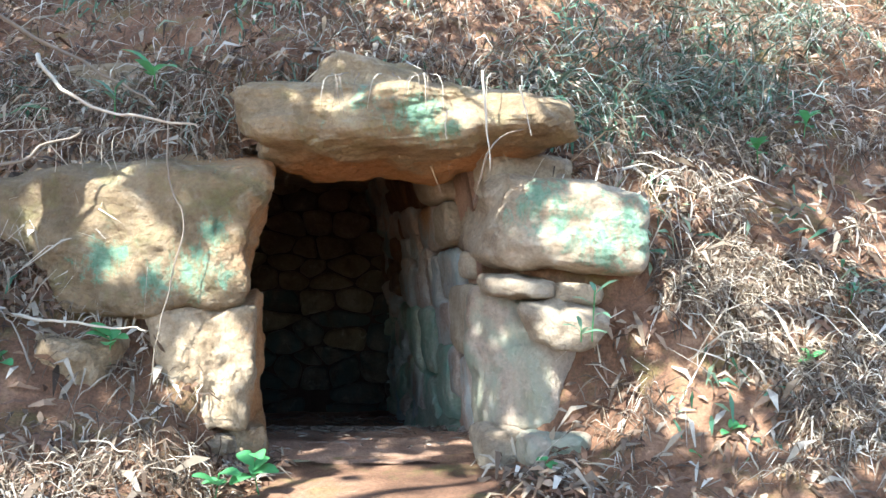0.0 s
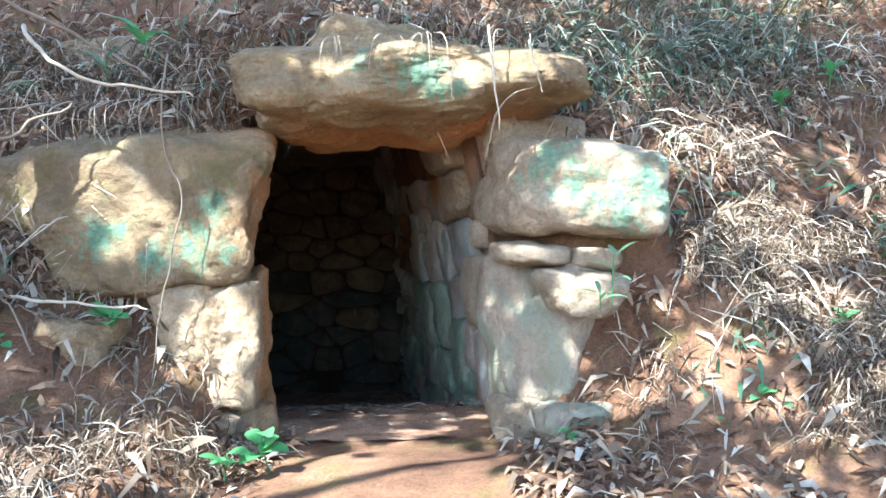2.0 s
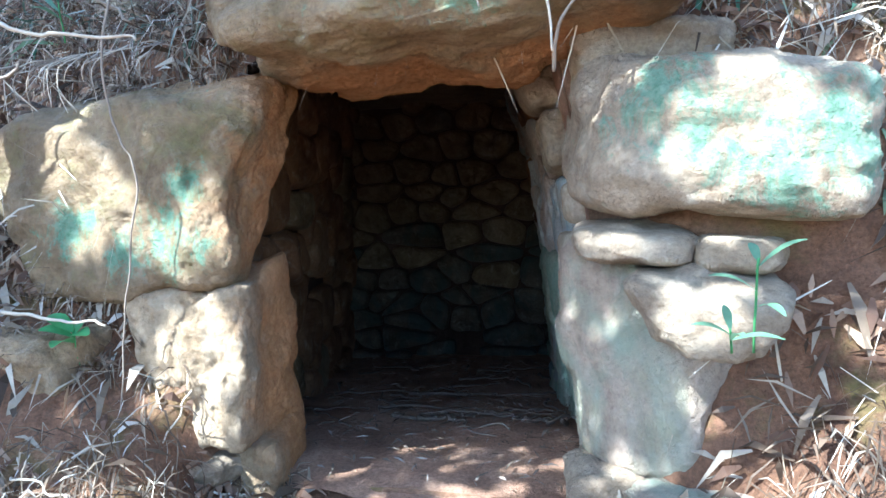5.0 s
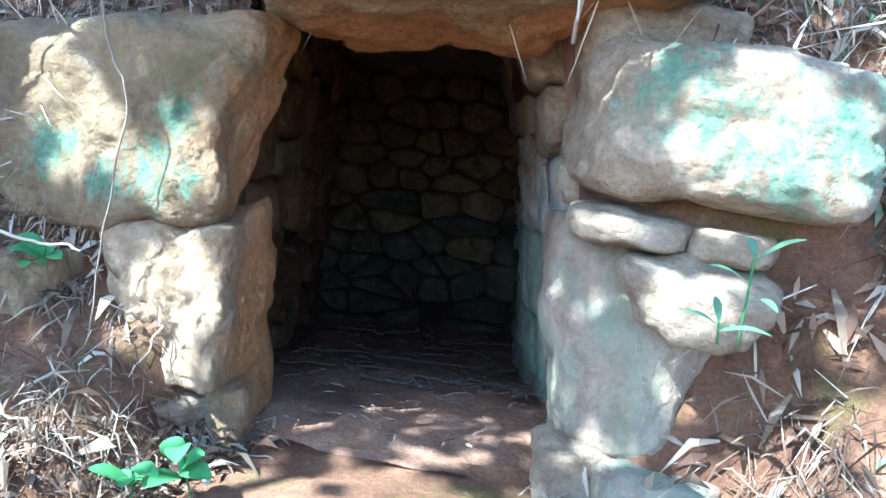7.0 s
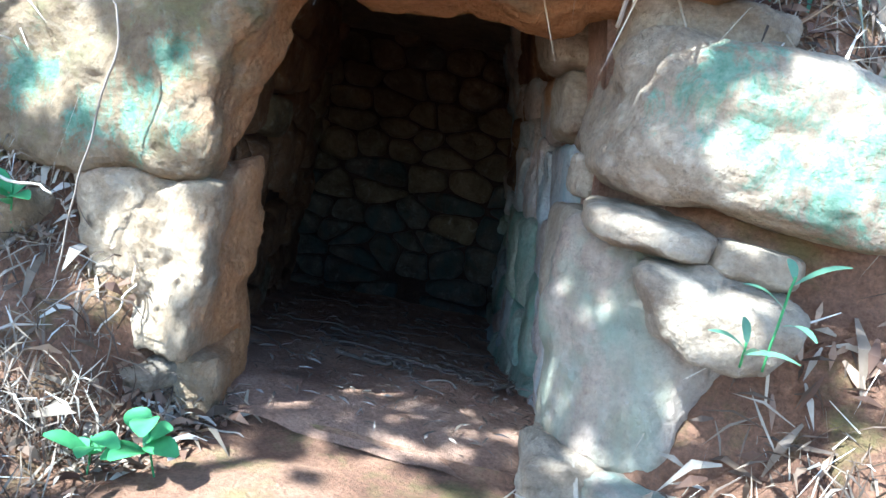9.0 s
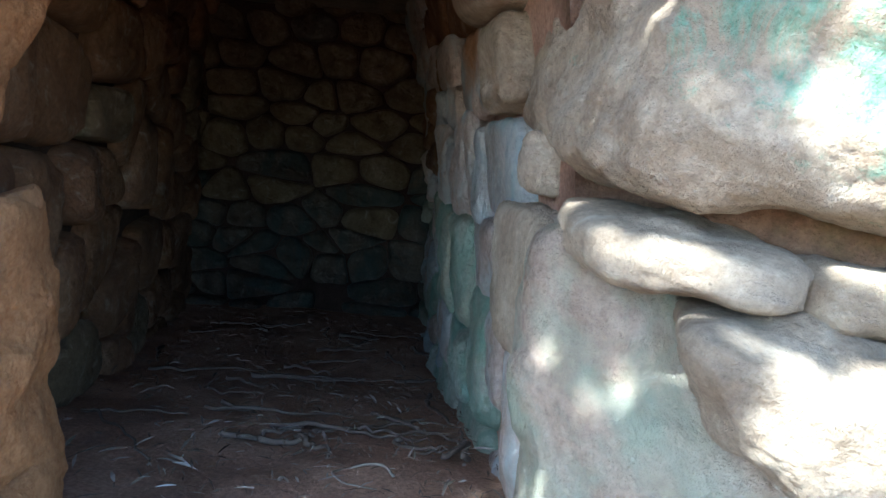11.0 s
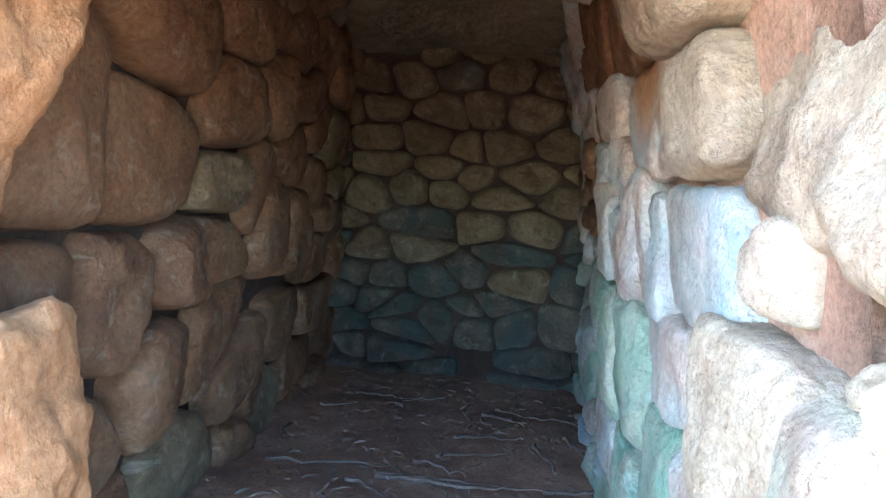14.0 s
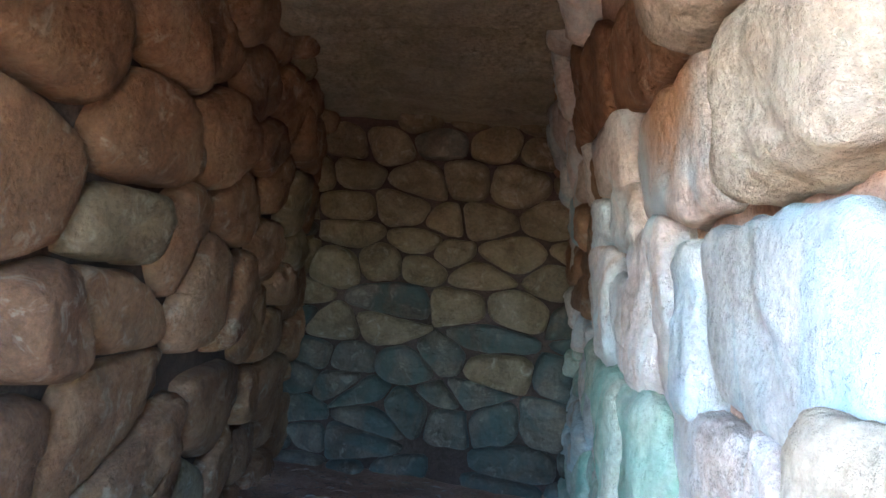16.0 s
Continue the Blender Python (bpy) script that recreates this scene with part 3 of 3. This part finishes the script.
great_stone("corner_block", [(0.22, 2.98, 0.80), (0.92, 2.80, 0.77), (0.98, 2.86, 1.17), (0.28, 2.98, 1.27), (0.06, 3.80, 0.93), (0.95, 3.6, 0.8), (0.98, 3.6, 1.25), (0.08, 3.80, 1.38)],
            RIGHT_ROCK, "big rounded pale block splashed with green paint", 6, 0.025, 40, 11, 4.5)
great_stone("corner_back_stone", box8(0.16, 0.66, 3.2, 3.75, 1.2, 1.42), SMALL_ROCK, "brown stone between lintel and pale block", 5, 0.025, 20, 12, 5)
great_stone("jamb_stone", [(0.16, 3.02, 0.04), (0.52, 2.88, 0.06), (0.62, 2.98, 0.56), (0.11, 3.20, 0.78), (0.17, 3.66, -0.15), (0.6, 3.5, 0.0), (0.66, 3.5, 0.6), (0.12, 3.68, 0.80)],
            JAMB_ROCK, "tall smooth grey-green jamb stone with orange streaks", 5, 0.025, 36, 13, 3.5)
great_stone("shelf_stone", [(0.20, 2.98, 0.69), (0.50, 2.90, 0.66), (0.52, 2.90, 0.76), (0.18, 3.02, 0.80), (0.15, 3.4, 0.70), (0.55, 3.3, 0.68), (0.55, 3.3, 0.78), (0.15, 3.4, 0.82)],
            SMALL_ROCK, "flat grey slab wedged under the pale block", 3.6, 0.015, 20, 14, 7)
great_stone("shelf_stone", box8(0.52, 0.74, 2.94, 3.3, 0.65, 0.75), SMALL_ROCK, "flat brown slab wedged under the pale block", 4, 0.015, 16, 15, 7)
great_stone("half_round_stone", [(0.43, 2.80, 0.44), (0.64, 2.76, 0.42), (0.77, 2.80, 0.63), (0.33, 2.86, 0.66), (0.42, 3.2, 0.5), (0.66, 3.2, 0.5), (0.75, 3.2, 0.66), (0.35, 3.2, 0.68)],
            SMALL_ROCK, "pale half-round stone set in the clay bank", 4.5, 0.018, 26, 16, 6)
great_stone("foot_stone", box8(0.15, 0.36, 2.92, 3.3, -0.12, 0.08), SMALL_ROCK, "pale stone at the foot of the jamb", 5, 0.025, 20, 17, 6)
great_stone("foot_stone", box8(0.34, 0.66, 2.82, 3.2, -0.08, 0.10), JAMB_ROCK, "pale lichened stone at the foot of the jamb", 4, 0.025, 22, 18, 5)


# ---- tree trunk beside the doorway and the crowns that dapple the light ----
def tree(name, base, top, r0, label, crown, seed):
    rng = random.Random(seed)
    root = tagged(new(name), label, "tree")
    pts = curve_points([Vector(base) - Vector((0, 0, 0.3)), base, (Vector(base) + Vector(top)) / 2 + Vector((0.1, 0, 0)), top], 24, 0.06, seed)
    rad = [r0 * (1.35 if i == 0 else 1.0 + 0.25 * max(0, 4 - i) / 4 - 0.5 * i / 24) for i in range(25)]
    part("trunk", *tube(pts, rad, 14), BARK, root)
    lv, lf = [], []
    for centre, size, count in crown:
        c = Vector(centre)
        v, f = tube(curve_points([Vector(top), (Vector(top) + c) / 2 + Vector((0, 0, 0.4)), c], 8, 0.15, seed), [r0 * 0.4 * (1 - 0.1 * i) for i in range(9)], 6)
        part("limb", v, f, BARK, root)
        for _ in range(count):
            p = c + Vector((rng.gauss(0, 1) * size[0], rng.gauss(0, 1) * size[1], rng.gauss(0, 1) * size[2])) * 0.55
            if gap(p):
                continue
            a = Vector((rng.gauss(0, 1), rng.gauss(0, 1), rng.gauss(0, 0.5))).normalized() * rng.uniform(0.06, 0.12)
            b = a.orthogonal().normalized() * rng.uniform(0.03, 0.05)
            k = len(lv)
            lv += [p - a, p + b, p + a, p - b]
            lf.append((k, k + 1, k + 2, k + 3))
    part("crown", lv, lf, CROWN, root, smooth=False)
    return root


# openings cut in the crowns to set sun patches, named by the places that their light reaches: x, z, radius
# the broad ones low in z are added to bounce sun off the unseen path
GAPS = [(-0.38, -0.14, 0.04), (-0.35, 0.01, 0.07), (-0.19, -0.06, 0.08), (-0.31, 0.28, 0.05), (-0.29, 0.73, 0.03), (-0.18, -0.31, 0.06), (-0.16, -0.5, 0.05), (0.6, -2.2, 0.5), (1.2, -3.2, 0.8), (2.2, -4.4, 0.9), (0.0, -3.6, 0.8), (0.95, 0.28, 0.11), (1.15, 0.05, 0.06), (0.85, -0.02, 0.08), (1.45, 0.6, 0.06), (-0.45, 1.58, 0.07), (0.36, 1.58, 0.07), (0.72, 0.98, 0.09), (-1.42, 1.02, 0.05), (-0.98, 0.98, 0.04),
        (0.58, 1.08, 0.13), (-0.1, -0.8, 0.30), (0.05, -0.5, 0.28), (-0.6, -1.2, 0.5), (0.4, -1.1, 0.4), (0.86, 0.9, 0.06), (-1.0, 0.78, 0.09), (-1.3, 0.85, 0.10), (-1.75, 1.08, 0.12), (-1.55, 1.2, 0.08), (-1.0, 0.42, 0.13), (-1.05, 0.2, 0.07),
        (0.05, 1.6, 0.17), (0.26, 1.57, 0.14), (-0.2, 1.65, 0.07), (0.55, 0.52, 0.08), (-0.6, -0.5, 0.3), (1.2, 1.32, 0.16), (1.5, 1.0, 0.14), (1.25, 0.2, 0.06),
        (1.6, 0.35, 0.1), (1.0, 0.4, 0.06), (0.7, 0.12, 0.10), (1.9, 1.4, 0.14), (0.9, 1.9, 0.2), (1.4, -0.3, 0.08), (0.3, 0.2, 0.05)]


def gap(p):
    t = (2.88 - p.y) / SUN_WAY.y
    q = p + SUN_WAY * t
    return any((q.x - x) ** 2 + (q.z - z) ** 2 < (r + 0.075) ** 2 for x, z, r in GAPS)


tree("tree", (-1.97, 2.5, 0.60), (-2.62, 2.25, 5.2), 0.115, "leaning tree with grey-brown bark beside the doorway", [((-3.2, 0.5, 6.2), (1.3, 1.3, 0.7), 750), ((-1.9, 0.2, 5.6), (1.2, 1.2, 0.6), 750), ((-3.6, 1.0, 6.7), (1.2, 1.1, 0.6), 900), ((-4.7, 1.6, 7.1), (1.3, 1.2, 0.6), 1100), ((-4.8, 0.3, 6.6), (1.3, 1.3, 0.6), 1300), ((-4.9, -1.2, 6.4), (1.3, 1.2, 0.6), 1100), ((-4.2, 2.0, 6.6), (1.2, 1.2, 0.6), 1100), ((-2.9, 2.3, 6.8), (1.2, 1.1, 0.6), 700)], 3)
# the next two stand out of view, inferred from the dappled light
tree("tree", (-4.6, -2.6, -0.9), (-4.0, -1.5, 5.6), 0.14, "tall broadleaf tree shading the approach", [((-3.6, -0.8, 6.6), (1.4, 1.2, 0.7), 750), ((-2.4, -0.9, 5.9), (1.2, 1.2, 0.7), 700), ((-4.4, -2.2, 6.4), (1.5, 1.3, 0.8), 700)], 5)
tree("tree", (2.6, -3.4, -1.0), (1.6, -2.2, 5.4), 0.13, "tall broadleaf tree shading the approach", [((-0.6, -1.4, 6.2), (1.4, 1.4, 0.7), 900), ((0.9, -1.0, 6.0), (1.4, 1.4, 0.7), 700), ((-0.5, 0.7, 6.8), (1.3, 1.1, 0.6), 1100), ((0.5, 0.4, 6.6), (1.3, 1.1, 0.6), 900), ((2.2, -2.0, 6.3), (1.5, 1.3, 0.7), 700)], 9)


# ---- litter, grass and twigs on the slope ----
def blades(name, count, place, length, width, mat, label, seed, droop=0.4, bend=0.3, lift=0.0, flat=0.0):
    """Many narrow leaves or stalks, each of two bent strips."""
    rng = random.Random(seed)
    verts, faces = [], []
    made = 0
    while made < count:
        got = place(rng)
        if got is None:
            continue
        p, nrm = got
        made += 1
        d = Vector((rng.gauss(0, 1), rng.gauss(0, 1) - 0.3, rng.gauss(0, 1) - droop))
        d = (d - nrm * d.dot(nrm) * flat + nrm * lift * rng.random()).normalized()
        side = d.cross(nrm + Vector((rng.gauss(0, 0.5), rng.gauss(0, 0.5), rng.gauss(0, 0.5)))).normalized()
        ln, w = rng.uniform(*length), rng.uniform(*width)
        k = len(verts)
        q = p + nrm * rng.uniform(0.0, 0.03)
        m = q + d * ln * 0.5 + nrm * bend * ln * 0.3
        e = q + d * ln + Vector((0, 0, -1)) * bend * ln * rng.random()
        verts += [q - side * w * 0.3, q + side * w * 0.3, m + side * w, m - side * w, e]
        faces += [(k, k + 1, k + 2, k + 3), (k + 3, k + 2, k + 4)]
    ob = tagged(part(name, verts, faces, mat, smooth=False), label, "litter", kind="stuff")
    return ob


def normal_at(x, s):
    a, b, c = slope_at(x, s), slope_at(x + 0.03, s), slope_at(x, s + 0.08)
    n = (b - a).cross(c - a)
    return n.normalized() if n.length else Vector((0, 0, 1))


def hidden(p):
    """Places taken by the doorway, its stones and the trodden path."""
    if -0.75 < p.x < 0.2 and p.y > 1.2 and p.z < 1.3:
        return True
    if -1.35 < p.x < 1.0 and 0.62 < p.z < 1.28 and p.y > 2.9:
        return True
    return -1.05 < p.x < 0.55 and 0.0 < p.z < 1.62 and p.y > 2.9


def on_slope(x0, x1, s0, s1, dens):
    def place(rng):
        x, s = rng.uniform(x0, x1), rng.uniform(s0, s1)
        p = slope_at(x, s)
        if hidden(p) or rng.random() > dens(p, x, s):
            return None
        return p, normal_at(x, s)
    return place


def patchy(p, f=2.0, low=-0.15):
    return min(1.0, max(0.0, (noise.noise(Vector((p.x * f, p.y * f, p.z * f + 7))) - low) * 2.2))


def bare(p):
    """The clay face to the side of the jamb carries little litter."""
    return 0.25 if 0.55 < p.x < 1.25 and -0.05 < p.z < 0.62 else 0.35 if p.x < -0.9 and 0.1 < p.z < 0.6 else 1.0


blades("dry_grass", 24000, on_slope(-4.6, 3.6, 7.9, 10.2, lambda p, x, s: 0.35 + 0.65 * patchy(p)), (0.06, 0.26), (0.0015, 0.0045), DRY, "tangled dry grass and bamboo stalks on the slope", 21, 1.0, 0.5, 0.5)
blades("dry_grass", 13000, on_slope(0.7, 3.6, 4.6, 8.3, lambda p, x, s: patchy(p, 2.4, -0.05) * bare(p)), (0.05, 0.22), (0.0015, 0.004), DRY, "tangled dry grass on the clay bank", 22, 0.8, 0.4, 0.4)
blades("dry_grass", 9000, on_slope(-3.4, -0.8, 3.6, 8.0, lambda p, x, s: patchy(p, 2.4, -0.1) * bare(p)), (0.05, 0.2), (0.0015, 0.004), DRY, "tangled dry grass on the bank", 23, 0.8, 0.4, 0.4)
blades("dry_grass", 16000, on_slope(-4.6, 4.6, 10.0, 11.2, lambda p, x, s: 0.4 + 0.6 * patchy(p)), (0.10, 0.34), (0.002, 0.005), DRY, "tangled dry grass high on the slope", 41, 1.0, 0.5, 0.6)
blades("bamboo_grass", 5200, on_slope(0.5, 4.4, 8.4, 11.0, lambda p, x, s: patchy(p, 1.1, -0.3)), (0.14, 0.38), (0.002, 0.007), GREY_BAMBOO, "thicket of grey-green bamboo stalks on the slope", 42, 0.7, 0.4, 1.2)
blades("bamboo_grass", 1500, on_slope(-3.4, 0.6, 8.4, 11.0, lambda p, x, s: patchy(p, 1.1, -0.1)), (0.12, 0.30), (0.002, 0.007), GREY_BAMBOO, "thin grey-green bamboo stalks on the slope", 43, 1.0, 0.4, 0.9)
blades("leaf_litter", 2600, on_slope(-3.6, 3.6, 4.0, 10.6, lambda p, x, s: (0.3 + 0.7 * patchy(p, 1.5)) * bare(p)), (0.09, 0.20), (0.007, 0.018), DRY, "large curled dry bamboo leaves on the slope", 44, 0.8, 0.5, 0.5, 0.4)
blades("dry_stalks", 1300, on_slope(-3.6, 3.8, 6.0, 10.8, lambda p, x, s: patchy(p, 1.3, -0.2) * bare(p)), (0.25, 0.60), (0.002, 0.005), STRAW, "long pale dry stalks fallen over the slope", 45, 1.2, 0.3, 0.4, 0.3)
blades("leaf_litter", 9000, on_slope(-3.4, 3.6, 3.6, 10.2, lambda p, x, s: (0.2 + 0.8 * patchy(p, 1.7)) * bare(p)), (0.04, 0.11), (0.006, 0.015), BROWN_LEAF, "fallen brown leaves on the slope", 24, 0.4, 0.3, 0.15, 0.9)
blades("leaf_litter", 6000, on_slope(-3.4, 3.6, 3.6, 10.2, lambda p, x, s: (0.2 + 0.8 * patchy(p, 1.9)) * bare(p)), (0.04, 0.11), (0.004, 0.011), DRY, "pale fallen bamboo leaves on the slope", 25, 0.4, 0.3, 0.2, 0.8)
blades("bamboo_grass", 700, on_slope(-3.4, 3.6, 8.3, 10.2, lambda p, x, s: patchy(p, 1.3, -0.1)), (0.10, 0.22), (0.007, 0.014), BAMBOO, "sparse dwarf bamboo leaves among dry grass", 26, 1.6, 0.5, 0.7)
blades("bamboo_grass", 220, on_slope(0.9, 3.6, 4.6, 8.3, lambda p, x, s: patchy(p, 1.5, 0.0)), (0.07, 0.14), (0.006, 0.012), BAMBOO, "sparse dwarf bamboo leaves on the bank", 27, 0.6, 0.5, 0.7)
blades("bamboo_grass", 110, on_slope(-3.4, -1.1, 3.8, 7.4, lambda p, x, s: patchy(p, 1.5, 0.0)), (0.07, 0.15), (0.006, 0.013), BAMBOO, "sparse dwarf bamboo leaves on the bank", 28, 0.6, 0.5, 0.7)


def on_floor(x0, x1, y0, y1):
    def place(rng):
        x, y = rng.uniform(x0, x1), rng.uniform(y0, y1)
        if x < -1.2 - 0.34 * (y - 3.2) or x > 0.22 - 0.165 * (y - 3.4):
            return None
        return Vector((x, y, floor_z(y) + 0.008)), Vector((0, 0, 1))
    return place


blades("floor_litter", 1500, on_floor(-2.6, 0.2, 3.1, 7.4), (0.02, 0.09), (0.001, 0.006), TWIG, "bits of twig and leaf on the earth floor", 31, 0, 0.1, 0.05, 1.0)
blades("floor_litter", 500, on_floor(-0.9, 0.2, 3.4, 5.2), (0.02, 0.07), (0.001, 0.004), DRY, "pale bits of straw on the earth floor", 32, 0, 0.1, 0.05, 1.0)


def rod(name, points, r, mat, label, category="twig", wobble=0.01, seed=1, n=20, taper=0.6):
    pts = curve_points(points, n, wobble, seed)
    return tagged(part(name, *tube(pts, [r * (1 - taper * i / n) for i in range(n + 1)], 6), mat), label, category)


rng = random.Random(77)
for k in range(64):
    x, y = rng.uniform(-2.1, 0.1), 3.9 + 3.0 * rng.random() ** 1.5
    if x < -1.15 - 0.34 * (y - 3.2) or x > 0.1 - 0.165 * (y - 3.4):
        continue
    a, ln = rng.uniform(-1.3, 1.3), rng.uniform(0.2, 0.65)
    pts = []
    for i in range(4):
        px, py = x + math.cos(a) * ln * i / 3 + rng.uniform(-0.04, 0.04), y + math.sin(a) * ln * i / 3 + rng.uniform(-0.03, 0.03)
        px = min(px, 0.12 - 0.165 * (py - 3.4))
        pts.append((px, py, floor_z(py) + rng.uniform(0.012, 0.03)))
    rod("fallen_twig", pts, rng.uniform(0.005, 0.013), DARK_TWIG, "grey dead twig lying on the earth floor", "twig", 0.02, k)
rod("rootlet_ring", [(-0.27 + 0.09 * math.cos(w), 3.72 + 0.07 * math.sin(w), floor_z(3.72) + 0.02 + 0.012 * math.sin(2 * w)) for w in (0.2, 1.2, 2.3, 3.4, 4.4, 5.6)], 0.005, TWIG, "curled dark rootlet lying on the floor", "twig", 0.005, 5, 24)

# vines, hanging stalks and bare branches
rod("hanging_vine", [(-1.18, 2.80, 1.62), (-1.19, 2.74, 1.38), (-1.17, 2.76, 1.15), (-1.12, 2.77, 1.02), (-1.17, 2.77, 0.75), (-1.22, 2.78, 0.5), (-1.25, 2.76, 0.2), (-1.17, 2.70, -0.05), (-1.0, 2.6, -0.2)], 0.0042, TWIG, "thin pale vine hanging in front of the block", "vine", 0.012, 3, 50)
rod("hanging_stalk", [(0.17, 2.78, 1.68), (0.18, 2.72, 1.5), (0.19, 2.70, 1.34), (0.20, 2.70, 1.22)], 0.006, STRAW, "dry stalk hanging over the lintel", "grass", 0.006, 4)
rod("hanging_stalk", [(0.34, 2.80, 1.62), (0.36, 2.76, 1.5), (0.38, 2.74, 1.38)], 0.004, STRAW, "dry stalk hanging over the lintel", "grass", 0.006, 6)
rod("hanging_stalk", [(0.02, 2.76, 1.5), (0.01, 2.74, 1.42), (0.02, 2.73, 1.36)], 0.004, STRAW, "dry stalk hanging over the lintel", "grass", 0.006, 7)
rod("bent_rootlet", [(0.17, 2.92, 1.22), (0.2, 2.86, 1.33), (0.28, 2.88, 1.42), (0.42, 2.9, 1.46)], 0.006, TWIG, "bent brown rootlet beside the pale block", "root", 0.004, 8)
rod("dead_branch", [(-2.35, 2.3, 0.75), (-1.95, 2.55, 1.1), (-1.75, 2.7, 1.3), (-1.6, 2.8, 1.42)], 0.012, TWIG, "bare grey branch leaning on the bank", "branch", 0.03, 9)
rod("dead_branch", [(-1.8, 2.78, 1.75), (-1.6, 2.7, 1.55), (-1.3, 2.7, 1.46), (-1.05, 2.75, 1.43)], 0.010, STRAW, "bare pale branch lying over the block", "branch", 0.03, 10)
rod("dead_branch", [(-1.85, 2.75, 0.62), (-1.55, 2.70, 0.58), (-1.25, 2.74, 0.55)], 0.009, STRAW, "bare pale branch under the block", "branch", 0.02, 11)
rod("dead_branch", [(-2.3, 2.6, 2.1), (-1.9, 2.9, 1.9), (-1.6, 3.1, 1.75), (-1.4, 3.1, 1.62)], 0.012, TWIG, "bare grey branch lying on the slope", "branch", 0.03, 12)
rng = random.Random(5)
for k in range(60):
    x, s = rng.choice((rng.uniform(-2.8, -0.9), rng.uniform(1.0, 3.2))), rng.uniform(5.0, 9.8)
    p = slope_at(x, s)
    if hidden(p):
        continue
    nrm = normal_at(x, s)
    a = Vector((rng.gauss(0, 1), rng.gauss(0, 0.4), rng.gauss(0, 0.7)))
    a = (a - nrm * a.dot(nrm)).normalized() * rng.uniform(0.15, 0.5)
    rod("dead_twig", [p + nrm * 0.02, p + a * 0.5 + nrm * rng.uniform(0.03, 0.08), p + a + nrm * rng.uniform(0.0, 0.05)], rng.uniform(0.003, 0.007), rng.choice((TWIG, STRAW)), "bare dead twig lying on the slope", "twig", 0.02, k)
for k in range(34):
    x = rng.choice((rng.uniform(-1.9, -1.15), rng.uniform(-0.55, 0.5)))
    z0 = 1.36 if x < -0.95 else 1.62
    y0 = 2.86
    p = Vector((x, y0 + 0.12, z0 + 0.12))
    q = p + Vector((rng.uniform(-0.06, 0.06), -0.13 - 0.03 * rng.random(), -0.08))
    rod("hanging_rootlet", [p, q, q + Vector((rng.uniform(-0.03, 0.03), 0.0, -rng.uniform(0.05, 0.16)))], 0.0025, rng.choice((TWIG, STRAW)), "thin rootlet hanging over the stone's edge", "root", 0.01, k, 10)


# ---- small green plants ----
def leaf_mesh(base, tip, width, up, n=6):
    b, t = Vector(base), Vector(tip)
    side = (t - b).cross(Vector(up)).normalized()
    verts, faces = [], []
    for i in range(n + 1):
        f = i / n
        c = b.lerp(t, f) + Vector(up).normalized() * 0.12 * (t - b).length * math.sin(f * math.pi)
        w = width * math.sin(math.pi * min(0.97, 0.06 + 0.9 * f)) ** 0.8
        verts += [c - side * w + Vector(up) * w * 0.25, c, c + side * w + Vector(up) * w * 0.25]
        if i:
            k = 3 * i
            faces += [(k - 3, k - 2, k + 1, k), (k - 2, k - 1, k + 2, k + 1)]
    return verts, faces


def seedling(base, height, count, size, label, seed, mat=GREEN, slim=0.30):
    r = random.Random(seed)
    root = tagged(new("seedling"), label, "plant")
    b = Vector(base)
    top = b + Vector((r.uniform(-0.03, 0.03), -0.03, height))
    part("stem", *tube(curve_points([b, (b + top) / 2, top], 6, 0.005, seed), [0.003] * 7, 5), GREEN, root)
    for i in range(count):
        w = 2 * math.pi * i / count + r.uniform(-0.4, 0.4)
        h = top + Vector((0, 0, -height * 0.5 * r.random()))
        tip = h + Vector((math.cos(w), math.sin(w) * 0.7 - 0.35, r.uniform(-0.1, 0.6))) * size * r.uniform(0.8, 1.2)
        part("leaf", *leaf_mesh(h, tip, size * slim, (0, -0.35, 1)), mat, root)
    return root


for base, h, c, sz, sd in [((-0.72, 2.60, -0.12), 0.20, 7, 0.11, 1), ((-0.88, 2.55, -0.12), 0.14, 5, 0.08, 2), ((1.18, 2.70, 0.10), 0.06, 5, 0.06, 3), ((1.05, 2.66, -0.0), 0.05, 5, 0.06, 4),
                           ((1.55, 2.80, 0.38), 0.07, 4, 0.06, 5), ((-1.42, 2.78, 0.40), 0.14, 5, 0.10, 6), ((-1.75, 2.62, 0.36), 0.10, 4, 0.08, 7), ((1.75, 3.55, 1.42), 0.10, 6, 0.09, 8), ((2.1, 3.7, 1.6), 0.12, 6, 0.09, 9),
                           ((-1.30, 2.86, 1.62), 0.10, 4, 0.11, 10), ((0.43, 2.78, -0.04), 0.05, 4, 0.05, 11), ((-1.95, 2.05, 0.15), 0.08, 4, 0.10, 12)]:
    seedling(base, h, c, sz, "small green seedling growing in the leaf litter", sd)
for base, h, c, sz, sd in [((-2.15, 2.2, 0.35), 0.22, 6, 0.15, 21), ((-1.85, 2.2, 0.25), 0.12, 5, 0.13, 22), ((-1.55, 2.3, 0.0), 0.1, 5, 0.16, 23), ((0.62, 2.72, 0.50), 0.22, 4, 0.11, 24), ((0.58, 2.72, 0.5), 0.06, 4, 0.10, 25), ((-1.5, 2.9, 1.5), 0.14, 5, 0.12, 26), ((1.85, 2.95, 0.65), 0.1, 5, 0.12, 27)]:
    seedling(base, h, c, sz, "young dwarf bamboo shoot with narrow leaves", sd, BAMBOO, 0.10)
